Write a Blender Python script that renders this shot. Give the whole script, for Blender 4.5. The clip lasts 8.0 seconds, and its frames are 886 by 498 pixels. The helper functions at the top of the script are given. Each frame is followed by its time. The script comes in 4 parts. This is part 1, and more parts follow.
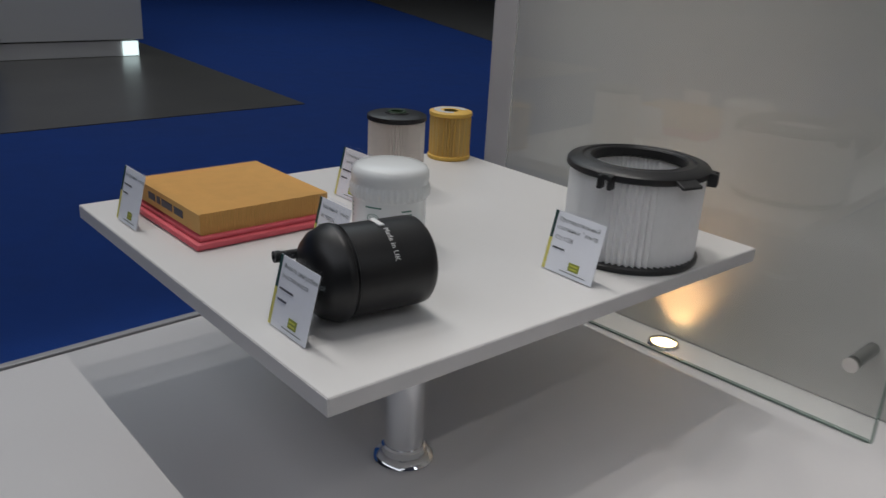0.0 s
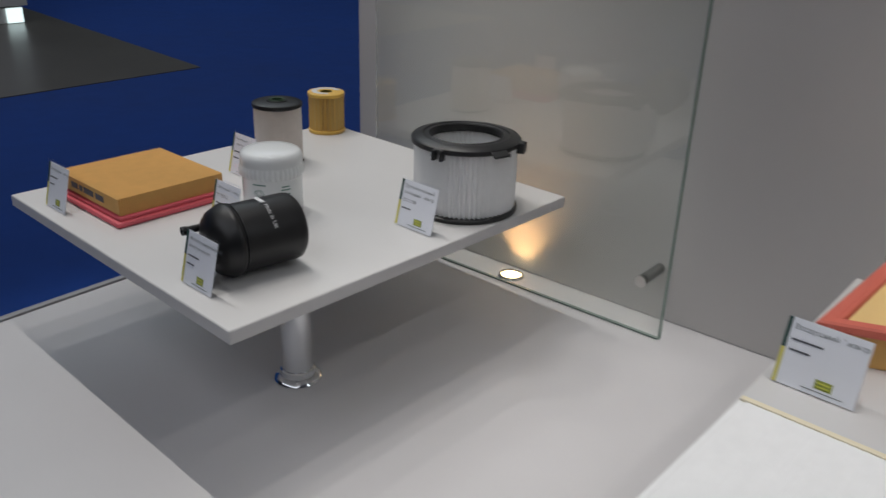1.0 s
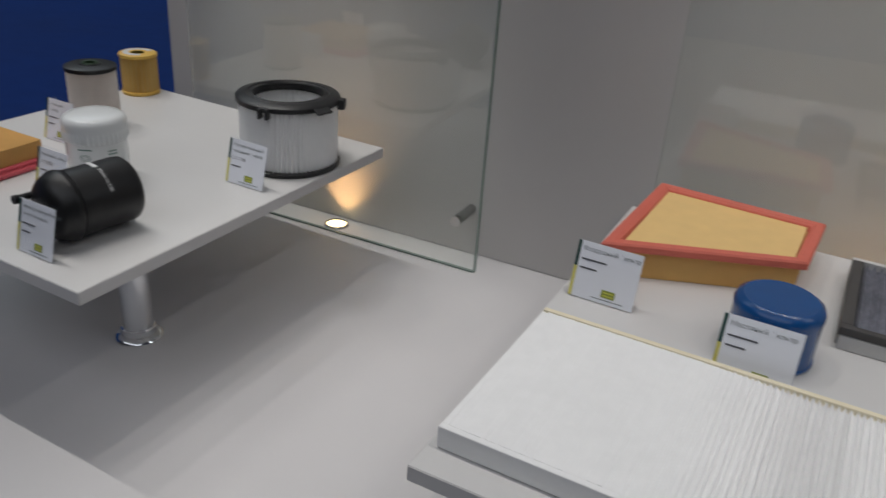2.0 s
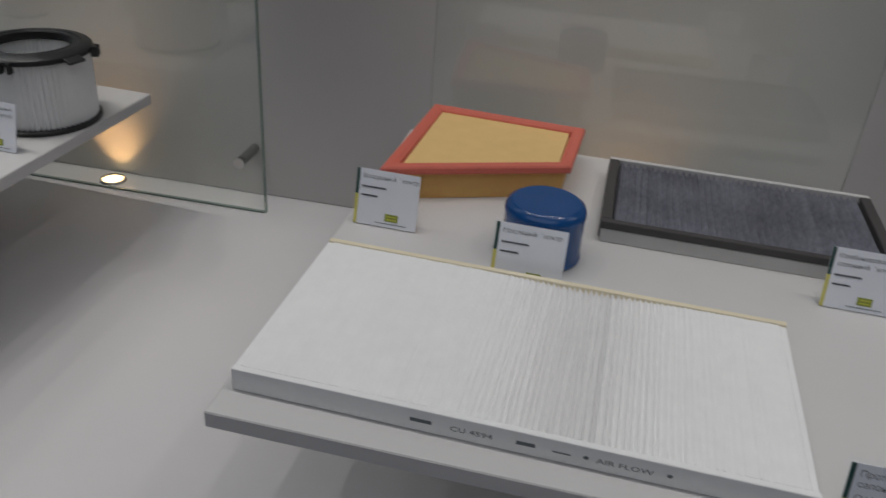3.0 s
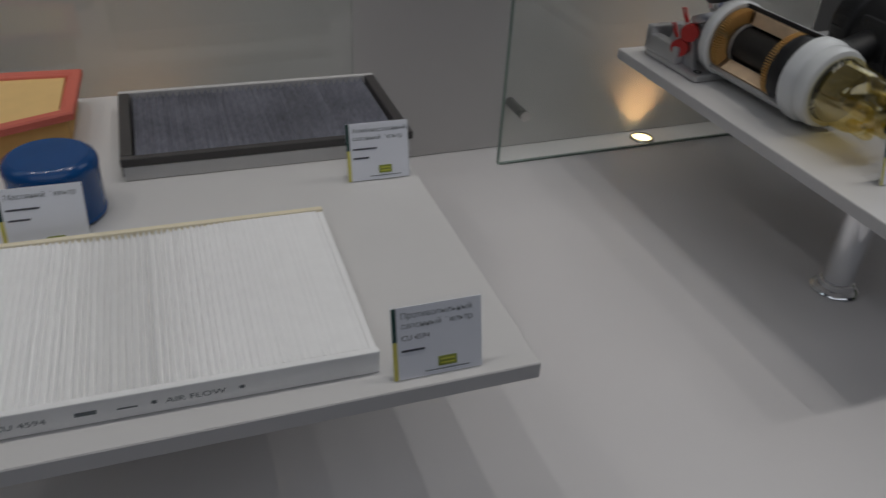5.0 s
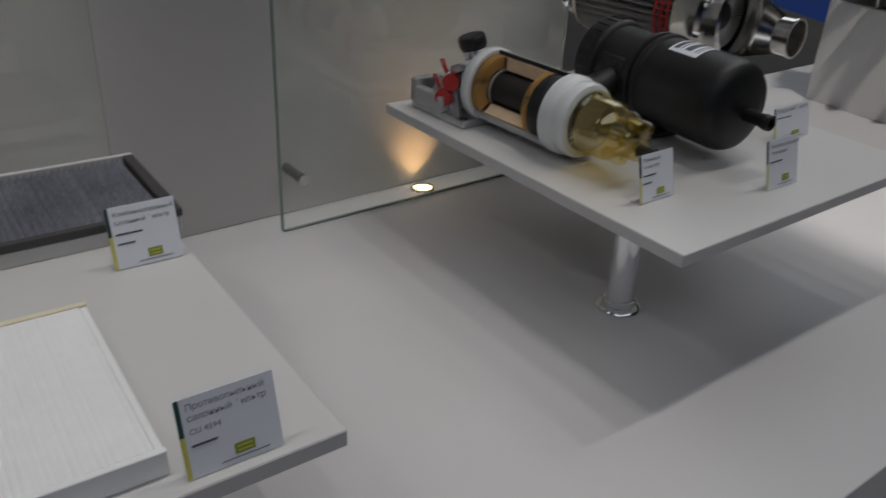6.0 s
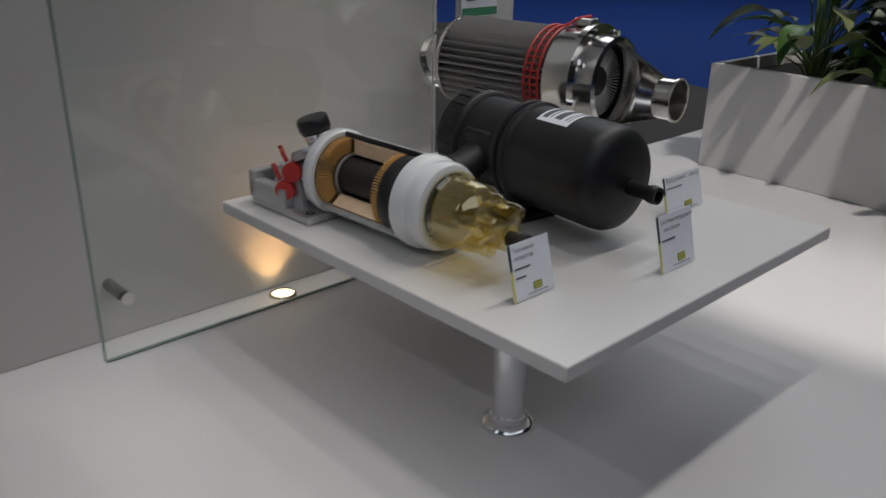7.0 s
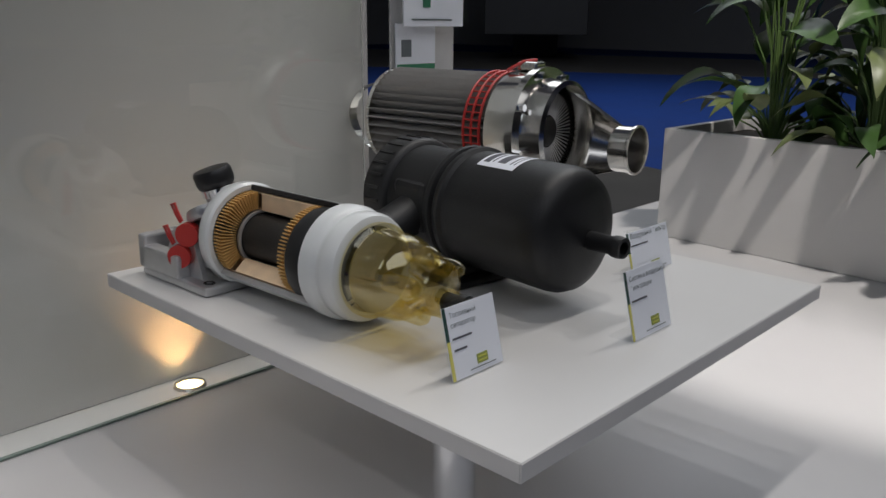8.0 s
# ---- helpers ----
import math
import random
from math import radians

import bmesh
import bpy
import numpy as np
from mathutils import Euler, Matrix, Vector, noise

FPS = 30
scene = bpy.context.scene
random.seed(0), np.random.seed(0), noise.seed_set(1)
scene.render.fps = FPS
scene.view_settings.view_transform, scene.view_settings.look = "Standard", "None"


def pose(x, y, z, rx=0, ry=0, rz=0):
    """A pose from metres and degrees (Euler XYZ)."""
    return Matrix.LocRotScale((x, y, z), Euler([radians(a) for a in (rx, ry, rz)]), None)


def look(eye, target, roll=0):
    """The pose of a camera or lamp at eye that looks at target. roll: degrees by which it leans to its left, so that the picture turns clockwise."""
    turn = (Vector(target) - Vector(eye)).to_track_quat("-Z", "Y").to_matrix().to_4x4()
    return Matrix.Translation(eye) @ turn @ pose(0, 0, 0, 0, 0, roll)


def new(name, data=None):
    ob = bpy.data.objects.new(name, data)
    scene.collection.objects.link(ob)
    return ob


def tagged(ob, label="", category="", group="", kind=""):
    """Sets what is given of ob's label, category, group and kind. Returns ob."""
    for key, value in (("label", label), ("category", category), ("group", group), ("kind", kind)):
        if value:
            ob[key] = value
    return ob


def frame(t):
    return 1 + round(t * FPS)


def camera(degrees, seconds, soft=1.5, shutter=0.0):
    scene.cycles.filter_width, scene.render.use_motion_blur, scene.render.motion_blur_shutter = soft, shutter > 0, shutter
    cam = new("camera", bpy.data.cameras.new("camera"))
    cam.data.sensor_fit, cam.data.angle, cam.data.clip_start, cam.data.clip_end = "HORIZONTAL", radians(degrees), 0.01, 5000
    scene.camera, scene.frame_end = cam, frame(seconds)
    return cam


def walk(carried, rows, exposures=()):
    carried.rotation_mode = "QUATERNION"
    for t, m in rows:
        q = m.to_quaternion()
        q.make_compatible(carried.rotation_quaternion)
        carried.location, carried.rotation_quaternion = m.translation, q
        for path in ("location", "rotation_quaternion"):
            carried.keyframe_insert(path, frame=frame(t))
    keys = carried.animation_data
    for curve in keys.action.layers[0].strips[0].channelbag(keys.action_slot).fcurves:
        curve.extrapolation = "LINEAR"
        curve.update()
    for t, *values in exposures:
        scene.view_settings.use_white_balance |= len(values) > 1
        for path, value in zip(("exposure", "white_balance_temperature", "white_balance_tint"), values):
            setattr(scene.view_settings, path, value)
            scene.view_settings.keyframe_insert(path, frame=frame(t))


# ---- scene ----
cam = camera(56.76, 8.0, soft=1.4, shutter=0.35)
PATH = [
    (0, (0.4856, -0.3116, 0.5758), (-0.2204, 0.3062, 0.2296), 3.13),
    (0.5, (0.5742, -0.3639, 0.6374), (-0.0865, 0.2819, 0.2547), 3.00),
    (1, (0.7125, -0.4329, 0.6957), (0.0974, 0.2440, 0.2915), 1.86),
    (1.2, (0.7460, -0.4566, 0.7124), (0.1557, 0.2380, 0.3011), 1.84),
    (2.3, (0.7616, -0.5361, 0.7382), (0.4165, 0.2836, 0.2809), 4.49),
    (2.5, (0.7729, -0.5311, 0.7418), (0.4709, 0.2979, 0.2711), 4.09),
    (3, (0.7906, -0.5280, 0.7396), (0.6027, 0.3157, 0.2367), 4.42),
    (3.5, (0.8077, -0.5225, 0.7379), (0.7233, 0.3187, 0.2038), 4.26),
    (4, (0.8207, -0.5247, 0.7331), (0.8491, 0.3115, 0.1854), 4.11),
    (4.5, (0.8397, -0.5226, 0.7251), (0.9930, 0.2990, 0.1759), 3.78),
    (5, (0.8635, -0.5238, 0.7235), (1.1410, 0.2668, 0.1776), 3.40),
    (5.2, (0.8748, -0.5235, 0.7187), (1.1935, 0.2555, 0.1787), 2.80),
    (6.3, (0.8928, -0.5073, 0.7067), (1.4504, 0.1970, 0.2674), 2.94),
    (6.5, (0.9087, -0.5088, 0.7195), (1.4879, 0.1873, 0.2954), 2.59),
    (7, (1.0940, -0.3976, 0.6478), (1.6988, 0.3057, 0.2742), 0.93),
    (7.5, (1.1741, -0.3481, 0.6097), (1.8136, 0.3496, 0.2871), 0.14),
    (8, (1.2315, -0.2922, 0.5521), (1.8991, 0.4031, 0.2861), 0.49),
]
EXPOSURES = ((0, 0.06), (1.0, 0.10), (2.5, -0.2), (3.5, -0.5), (4.5, -0.63), (5.2, -0.63), (6.5, -0.34), (7.2, -0.08), (8, 0.10))
walk(cam, [(t, look(eye, target, roll)) for t, eye, target, roll in PATH], EXPOSURES)

H = 0.233          # table top above the platform
TT = 0.0185         # thickness of a table top
BACK = pose(0, 0.709, 0, 0, 0, 2.92)   # the display wall's own axes: x along the glass, y into the wall
WALL_Y, SPOT_Y = 0.074, 0.043
HALL_Z = -0.30

# ---- light ----
world = bpy.data.worlds.new("hall_air")
world.use_nodes = True
world.node_tree.nodes["Background"].inputs[0].default_value = (0.80, 0.86, 1.0, 1)
world.node_tree.nodes["Background"].inputs[1].default_value = 0.05
scene.world = world


def area_lamp(x, y, z, sx, sy, watts, colour, target=None):
    d = bpy.data.lights.new("hall_fill_lamp", "AREA")
    d.shape, d.size, d.size_y, d.energy, d.color = "RECTANGLE", sx, sy, watts, colour
    ob = new("hall_fill_lamp", d)
    ob.matrix_world = look((x, y, z), target or (x + 0.001, y, 0))
    return ob


# a row of small stand spotlights on the truss above the display
def spot_lamp(name, eye, target, watts, colour, angle, blend, radius):
    d = bpy.data.lights.new(name, "SPOT")
    d.energy, d.color, d.spot_size, d.spot_blend, d.shadow_soft_size = watts, colour, radians(angle), blend, radius
    new(name, d).matrix_world = look(eye, target)


for aim, row in ((-0.42, (-1.80, -1.22, -0.64, -0.06)), (0.82, (-0.40, 0.40, 1.20, 2.00)), (2.0, (1.85, 2.50, 3.15, 3.80))):
    for lx in row:
        spot_lamp("stand_spotlight", (lx, 0.28, 2.7), (aim, 0.22, 0), 27, (1.0, 0.965, 0.93), 40, 0.55, 0.008)
# a stronger spotlight on the planter end of the platform
spot_lamp("planter_spotlight", (2.5, -0.5, 2.9), (3.35, 0.25, 0), 240, (1.0, 0.95, 0.89), 38.8, 0.12, 0.07)
# broad unseen fill lamps, added; the first brightens the display's front, the others the carpet
area_lamp(0.5, -3.6, 5.3, 9, 4, 112, (0.90, 0.93, 1.0), (0.8, 0.5, 0.3))
area_lamp(-6.0, 3.0, 5.6, 6, 6, 115, (0.82, 0.93, 1.0))
area_lamp(8.0, 4.0, 5.6, 6, 6, 210, (0.9, 0.95, 1.0))


# ---- materials ----
def mat(name, colour, rough=0.5, metal=0.0, var=0.0, scale=30.0, bump=0.0, bscale=120.0, stretch=None, **extra):
    m = bpy.data.materials.new(name)
    m.use_nodes = True
    nt = m.node_tree
    b = nt.nodes["Principled BSDF"]
    b.inputs["Base Color"].default_value = (*colour, 1)
    b.inputs["Roughness"].default_value = rough
    b.inputs["Metallic"].default_value = metal
    for k, v in extra.items():
        b.inputs[k.replace("_", " ")].default_value = v
    tc = nt.nodes.new("ShaderNodeTexCoord")
    mp = nt.nodes.new("ShaderNodeMapping")
    nt.links.new(tc.outputs["Object"], mp.inputs[0])
    if stretch:
        mp.inputs["Scale"].default_value = stretch
    if var > 0:
        n1 = nt.nodes.new("ShaderNodeTexNoise")
        n1.inputs["Scale"].default_value = scale
        n1.inputs["Detail"].default_value = 6
        n2 = nt.nodes.new("ShaderNodeTexNoise")
        n2.inputs["Scale"].default_value = scale * 0.13
        n2.inputs["Detail"].default_value = 3
        mx = nt.nodes.new("ShaderNodeMath")
        mx.operation = "ADD"
        nt.links.new(mp.outputs[0], n1.inputs[0])
        nt.links.new(mp.outputs[0], n2.inputs[0])
        nt.links.new(n1.outputs[0], mx.inputs[0])
        nt.links.new(n2.outputs[0], mx.inputs[1])
        rp = nt.nodes.new("ShaderNodeMapRange")
        rp.inputs["From Min"].default_value, rp.inputs["From Max"].default_value = 0.6, 1.4
        rp.inputs["To Min"].default_value, rp.inputs["To Max"].default_value = 1 - var, 1 + var
        nt.links.new(mx.outputs[0], rp.inputs[0])
        hs = nt.nodes.new("ShaderNodeHueSaturation")
        hs.inputs["Color"].default_value = (*colour, 1)
        nt.links.new(rp.outputs[0], hs.inputs["Value"])
        nt.links.new(hs.outputs[0], b.inputs["Base Color"])
        rr = nt.nodes.new("ShaderNodeMapRange")
        rr.inputs["To Min"].default_value, rr.inputs["To Max"].default_value = max(0, rough - 0.07), min(1, rough + 0.07)
        nt.links.new(n2.outputs[0], rr.inputs[0])
        nt.links.new(rr.outputs[0], b.inputs["Roughness"])
    if bump > 0:
        n3 = nt.nodes.new("ShaderNodeTexNoise")
        n3.inputs["Scale"].default_value = bscale
        n3.inputs["Detail"].default_value = 4
        nt.links.new(mp.outputs[0], n3.inputs[0])
        bp = nt.nodes.new("ShaderNodeBump")
        bp.inputs["Strength"].default_value = bump
        bp.inputs["Distance"].default_value = 0.002
        nt.links.new(n3.outputs[0], bp.inputs["Height"])
        nt.links.new(bp.outputs[0], b.inputs["Normal"])
    return m


def glow(name, colour, strength):
    m = bpy.data.materials.new(name)
    m.use_nodes = True
    b = m.node_tree.nodes["Principled BSDF"]
    b.inputs["Base Color"].default_value = (0.8, 0.8, 0.8, 1)
    b.inputs["Emission Color"].default_value = (*colour, 1)
    b.inputs["Emission Strength"].default_value = strength
    return m


M_LAM = mat("white_laminate", (0.66, 0.65, 0.64), 0.38, var=0.02, scale=14, bump=0.02, bscale=300)
M_EDGE = mat("edge_band", (0.60, 0.59, 0.59), 0.42, var=0.02, scale=20)
M_PLAT = mat("platform_laminate", (0.57, 0.56, 0.565), 0.42, var=0.03, scale=6, bump=0.02, bscale=200)
M_WALL = mat("wall_paint", (0.47, 0.455, 0.445), 0.6, var=0.025, scale=5, bump=0.03, bscale=260)
M_CHROME = mat("chrome", (0.82, 0.83, 0.85), 0.07, 1.0)
M_STEEL = mat("polished_steel", (0.78, 0.76, 0.72), 0.17, 1.0, var=0.05, scale=30)
M_BRUSH = mat("satin_steel_pleat", (0.50, 0.49, 0.48), 0.45, 0.55, var=0.06, scale=60)
M_ALU = mat("cast_aluminium", (0.62, 0.62, 0.63), 0.38, 0.9, var=0.08, scale=60, bump=0.15, bscale=350)
M_GLASS = mat("sheet_glass", (0.92, 0.945, 0.915), 0.015, 0, Transmission_Weight=1.0, IOR=1.5)
def clear(name, tint, gloss, rough=0.03):
    """A thin clear sheet: tinted see-through with a glossy share that grows at grazing angles."""
    m = bpy.data.materials.new(name)
    m.use_nodes = True
    nt = m.node_tree
    nt.nodes.remove(nt.nodes["Principled BSDF"])
    tr = nt.nodes.new("ShaderNodeBsdfTransparent")
    tr.inputs[0].default_value = (*tint, 1)
    gl = nt.nodes.new("ShaderNodeBsdfGlossy")
    gl.inputs["Roughness"].default_value = rough
    gl.inputs["Color"].default_value = (*[0.35 + 0.65 * c for c in tint], 1)
    fr = nt.nodes.new("ShaderNodeLayerWeight")
    fr.inputs[0].default_value = 0.12
    ad = nt.nodes.new("ShaderNodeMath")
    ad.operation = "MULTIPLY_ADD"
    ad.inputs[1].default_value = 0.18
    ad.inputs[2].default_value = gloss
    mx = nt.nodes.new("ShaderNodeMixShader")
    nt.links.new(fr.outputs[1], ad.inputs[0])
    nt.links.new(ad.outputs[0], mx.inputs[0])
    nt.links.new(tr.outputs[0], mx.inputs[1])
    nt.links.new(gl.outputs[0], mx.inputs[2])
    nt.links.new(mx.outputs[0], nt.nodes["Material Output"].inputs[0])
    return m


M_GEDGE = mat("glass_edge", (0.30, 0.38, 0.34), 0.15, 0, Transmission_Weight=0.4)
M_ACRYL = clear("clear_acrylic", (0.995, 0.997, 1.0), 0.0)
M_PAPER = mat("card_paper", (0.88, 0.90, 0.96), 0.7, var=0.02, scale=30)
M_INK = mat("black_ink", (0.10, 0.10, 0.12), 0.6)
M_INKGREY = mat("grey_ink", (0.15, 0.17, 0.18), 0.6)
M_GREENBAR = mat("dark_green_print", (0.02, 0.07, 0.06), 0.5)
M_YELBAR = mat("yellow_print", (0.72, 0.66, 0.16), 0.5)
M_OLIVE = mat("olive_print", (0.30, 0.34, 0.06), 0.5)
M_OLIVEL = mat("yellow_ink", (0.62, 0.62, 0.10), 0.5)
M_FLEECE = mat("white_fleece", (0.93, 0.93, 0.925), 0.85, var=0.03, scale=80, bump=0.2, bscale=600)
M_FLEECE2 = mat("warm_white_fleece", (0.84, 0.78, 0.73), 0.85, var=0.05, scale=80, bump=0.2, bscale=600)
M_PAPERF = mat("ochre_filter_paper", (0.70, 0.42, 0.14), 0.8, var=0.07, scale=50, bump=0.2, bscale=500)
M_PAPERY = mat("yellow_filter_paper", (0.72, 0.53, 0.22), 0.8, var=0.06, scale=40, bump=0.15, bscale=500)
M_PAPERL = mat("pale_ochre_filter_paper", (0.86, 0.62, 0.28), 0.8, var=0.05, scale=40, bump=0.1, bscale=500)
M_PAPERT = mat("tan_filter_paper", (0.84, 0.62, 0.40), 0.8, var=0.22, scale=45, bump=0.25, bscale=400)
M_PINK = mat("pink_sealing_foam", (0.72, 0.12, 0.15), 0.55, var=0.05, scale=60, bump=0.1, bscale=300)
M_CORAL = mat("coral_sealing_foam", (0.70, 0.16, 0.11), 0.55, var=0.06, scale=60, bump=0.1, bscale=300)
M_YPLAST = mat("mustard_plastic", (0.72, 0.45, 0.09), 0.42, var=0.05, scale=60)
M_BLACKP = mat("black_plastic", (0.014, 0.014, 0.015), 0.40, var=0.08, scale=60, bump=0.10, bscale=500)
M_BLACKM = mat("black_enamel", (0.010, 0.010, 0.011), 0.40, var=0.05, scale=60, bump=0.05, bscale=400)
M_BLACKH = mat("matt_black_housing", (0.010, 0.010, 0.011), 0.46, var=0.10, scale=40, bump=0.25, bscale=700)
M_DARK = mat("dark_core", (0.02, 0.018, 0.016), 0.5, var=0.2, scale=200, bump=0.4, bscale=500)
M_WENAM = mat("white_enamel", (0.80, 0.82, 0.82), 0.20, var=0.015, scale=30)
M_BENAM = mat("blue_enamel", (0.009, 0.075, 0.25), 0.22, var=0.05, scale=40)
M_RED = mat("red_plastic", (0.55, 0.035, 0.03), 0.4, var=0.05, scale=60)
M_AMBER = clear("amber_clear_plastic", (0.980, 0.915, 0.66), 0.15, 0.03)
M_CARBON = mat("charcoal_fleece", (0.22, 0.225, 0.265), 0.9, var=0.45, scale=130, bump=0.3, bscale=700)
M_GREYP = mat("dark_grey_frame", (0.06, 0.056, 0.055), 0.5, var=0.06, scale=60)
M_LIGHTP = mat("light_grey_fleece", (0.58, 0.57, 0.56), 0.8, var=0.05, scale=60, bump=0.2, bscale=400)
M_CREAM = mat("cream_glue_edge", (0.86, 0.78, 0.58), 0.7, var=0.05, scale=60)
M_TEXTG = mat("green_print", (0.10, 0.22, 0.18), 0.5)
M_WHITEINK = mat("white_ink", (0.75, 0.75, 0.75), 0.5)
M_CARPET = mat("blue_carpet", (0.0015, 0.040, 0.235), 0.95, var=0.14, scale=9, bump=0.5, bscale=220)
M_FLOOR = mat("grey_hall_floor", (0.13, 0.12, 0.11), 0.30, var=0.16, scale=3)
M_TRIM = mat("grey_edge_trim", (0.30, 0.30, 0.31), 0.4, 0.3)
M_STANDOFF = mat("dull_steel", (0.16, 0.165, 0.16), 0.4, 0.6)
M_STAND = mat("white_stand_panel", (0.62, 0.60, 0.59), 0.5, var=0.02, scale=5)
M_HALL = mat("hall_wall_paint", (0.42, 0.42, 0.42), 0.8, var=0.06, scale=1)
M_CEIL = mat("hall_ceiling_paint", (0.30, 0.30, 0.31), 0.8, var=0.06, scale=1)
M_DARKST = mat("dark_stand_panel", (0.05, 0.05, 0.055), 0.5, var=0.1, scale=4)
M_BLUEP = mat("bright_blue_panel", (0.01, 0.12, 0.42), 0.4, var=0.05, scale=4)
M_PLANTER = mat("planter_lacquer", (0.66, 0.645, 0.635), 0.4, var=0.035, scale=5)
M_SOIL = mat("potting_soil", (0.035, 0.026, 0.018), 0.95, var=0.4, scale=60, bump=0.8, bscale=120)
M_LEAF = mat("green_leaf", (0.050, 0.105, 0.026), 0.38, var=0.40, scale=18, bump=0.15, bscale=60, Specular_IOR_Level=0.4)
M_LEAF2 = mat("pale_leaf", (0.13, 0.16, 0.06), 0.42, var=0.35, scale=18, bump=0.15, bscale=60)
M_STEM = mat("leaf_stem", (0.09, 0.15, 0.04), 0.5, var=0.2, scale=40)
M_POSTG = mat("poster_green_print", (0.05, 0.22, 0.12), 0.5)
M_LAMPG = glow("uplight_lens", (1.0, 0.74, 0.36), 5)
M_SIGNG = glow("lit_plinth_panel", (0.75, 0.95, 0.95), 1.1)


# ---- building helpers ----
def part(name, bm, material, parent=None, label="", smooth=False):
    me = bpy.data.meshes.new(name)
    bmesh.ops.recalc_face_normals(bm, faces=bm.faces)
    bm.to_mesh(me)
    bm.free()
    me.materials.append(material)
    if smooth:
        for p in me.polygons:
            p.use_smooth = True
        me.set_sharp_from_angle(angle=radians(38))
    ob = new(name, me)
    if parent is not None:
        ob.parent = parent
    if label:
        ob["label"] = label
    return ob


def thing(name, m, label, category, group=""):
    e = new(name)
    e.empty_display_size = 0.02
    e.matrix_world = m
    return tagged(e, label, category, group)


def structure(ob, label, category):
    return tagged(ob, label, category, kind="structure")


def box(x0, x1, y0, y1, z0, z1, bevel=0.0, bm=None, seg=2):
    fresh = bmesh.new()
    bmesh.ops.create_cube(fresh, size=1)
    for v in fresh.verts:
        v.co = Vector(((x0 + x1) / 2 + v.co.x * (x1 - x0), (y0 + y1) / 2 + v.co.y * (y1 - y0), (z0 + z1) / 2 + v.co.z * (z1 - z0)))
    if bevel > 0:
        bmesh.ops.bevel(fresh, geom=fresh.edges[:], offset=bevel, segments=seg, affect="EDGES", profile=0.5)
    return merge(bm, fresh)


def merge(bm, other):
    if bm is None:
        return other
    me = bpy.data.meshes.new("scratch")
    other.to_mesh(me)
    other.free()
    bm.from_mesh(me)
    bpy.data.meshes.remove(me)
    return bm


def lathe(profile, n=64, a0=0.0, a1=360.0, wave=None, bm=None, m=None):
    """Turns (radius, height) pairs round z; a radius of 0 closes the end."""
    fresh = bmesh.new()
    full = abs(a1 - a0) >= 360
    cols = n if full else n + 1
    rings = []
    for r, z in profile:
        if r == 0:
            rings.append([fresh.verts.new((0, 0, z))])
            continue
        ring = []
        for i in range(cols):
            a = radians(a0 + (a1 - a0) * i / n)
            k = r + (wave(i, r, z) if wave else 0)
            ring.append(fresh.verts.new((k * math.cos(a), k * math.sin(a), z)))
        rings.append(ring)
    for A, B in zip(rings, rings[1:]):
        for i in range(n):
            j = (i + 1) % cols
            if len(A) == 1 and len(B) == 1:
                continue
            if len(A) == 1:
                fresh.faces.new((A[0], B[i], B[j]))
            elif len(B) == 1:
                fresh.faces.new((A[i], B[0], A[j]))
            else:
                fresh.faces.new((A[i], B[i], B[j], A[j]))
    if m is not None:
        fresh.transform(m)
    return merge(bm, fresh)


def rod(p, q, r, n=16, bm=None, r2=None):
    p, q = Vector(p), Vector(q)
    d = q - p
    fresh = bmesh.new()
    bmesh.ops.create_cone(fresh, cap_ends=True, segments=n, radius1=r, radius2=r if r2 is None else r2, depth=d.length)
    fresh.transform(Matrix.Translation((p + q) / 2) @ d.to_track_quat("Z", "Y").to_matrix().to_4x4())
    return merge(bm, fresh)


def tube(points, r, n=8, bm=None):
    """A bent round rod through the points."""
    fresh = bmesh.new()
    pts = [Vector(p) for p in points]
    rings = []
    for i, p in enumerate(pts):
        d = (pts[min(i + 1, len(pts) - 1)] - pts[max(i - 1, 0)]).normalized()
        q = d.to_track_quat("Z", "Y")
        rings.append([fresh.verts.new(p + q @ Vector((r * math.cos(2 * math.pi * k / n), r * math.sin(2 * math.pi * k / n), 0))) for k in range(n)])
    for A, B in zip(rings, rings[1:]):
        for k in range(n):
            fresh.faces.new((A[k], A[(k + 1) % n], B[(k + 1) % n], B[k]))
    fresh.faces.new(rings[0]), fresh.faces.new(rings[-1])
    return merge(bm, fresh)


def pleats(x0, x1, y0, y1, z0, zl, zh, n, bm=None, uneven=0.0, left=None, right=None, low=None):
    """A folded sheet with its folds along y, closed down to z0. left and right give the y ends for each x."""
    fresh = bmesh.new()
    rng = random.Random(7)
    cols = []
    for i in range(2 * n + 1):
        x = x0 + (x1 - x0) * i / (2 * n)
        if 0 < i < 2 * n:
            x += rng.uniform(-uneven, uneven)
        z = (zh if i % 2 else (low(x) if low else zl)) + (rng.uniform(-uneven, 0) if uneven else 0)
        a = left(x) if left else y0
        b = right(x) if right else y1
        cols.append([fresh.verts.new(c) for c in ((x, a, z), (x, b, z), (x, a, z0), (x, b, z0))])
    for A, B in zip(cols, cols[1:]):
        fresh.faces.new((A[0], B[0], B[1], A[1]))
        fresh.faces.new((A[2], B[2], B[0], A[0]))
        fresh.faces.new((A[1], B[1], B[3], A[3]))
        fresh.faces.new((A[3], B[3], B[2], A[2]))
    A, B = cols[0], cols[-1]
    fresh.faces.new((A[0], A[1], A[3], A[2]))
    fresh.faces.new((B[0], B[1], B[3], B[2]))
    return merge(bm, fresh)


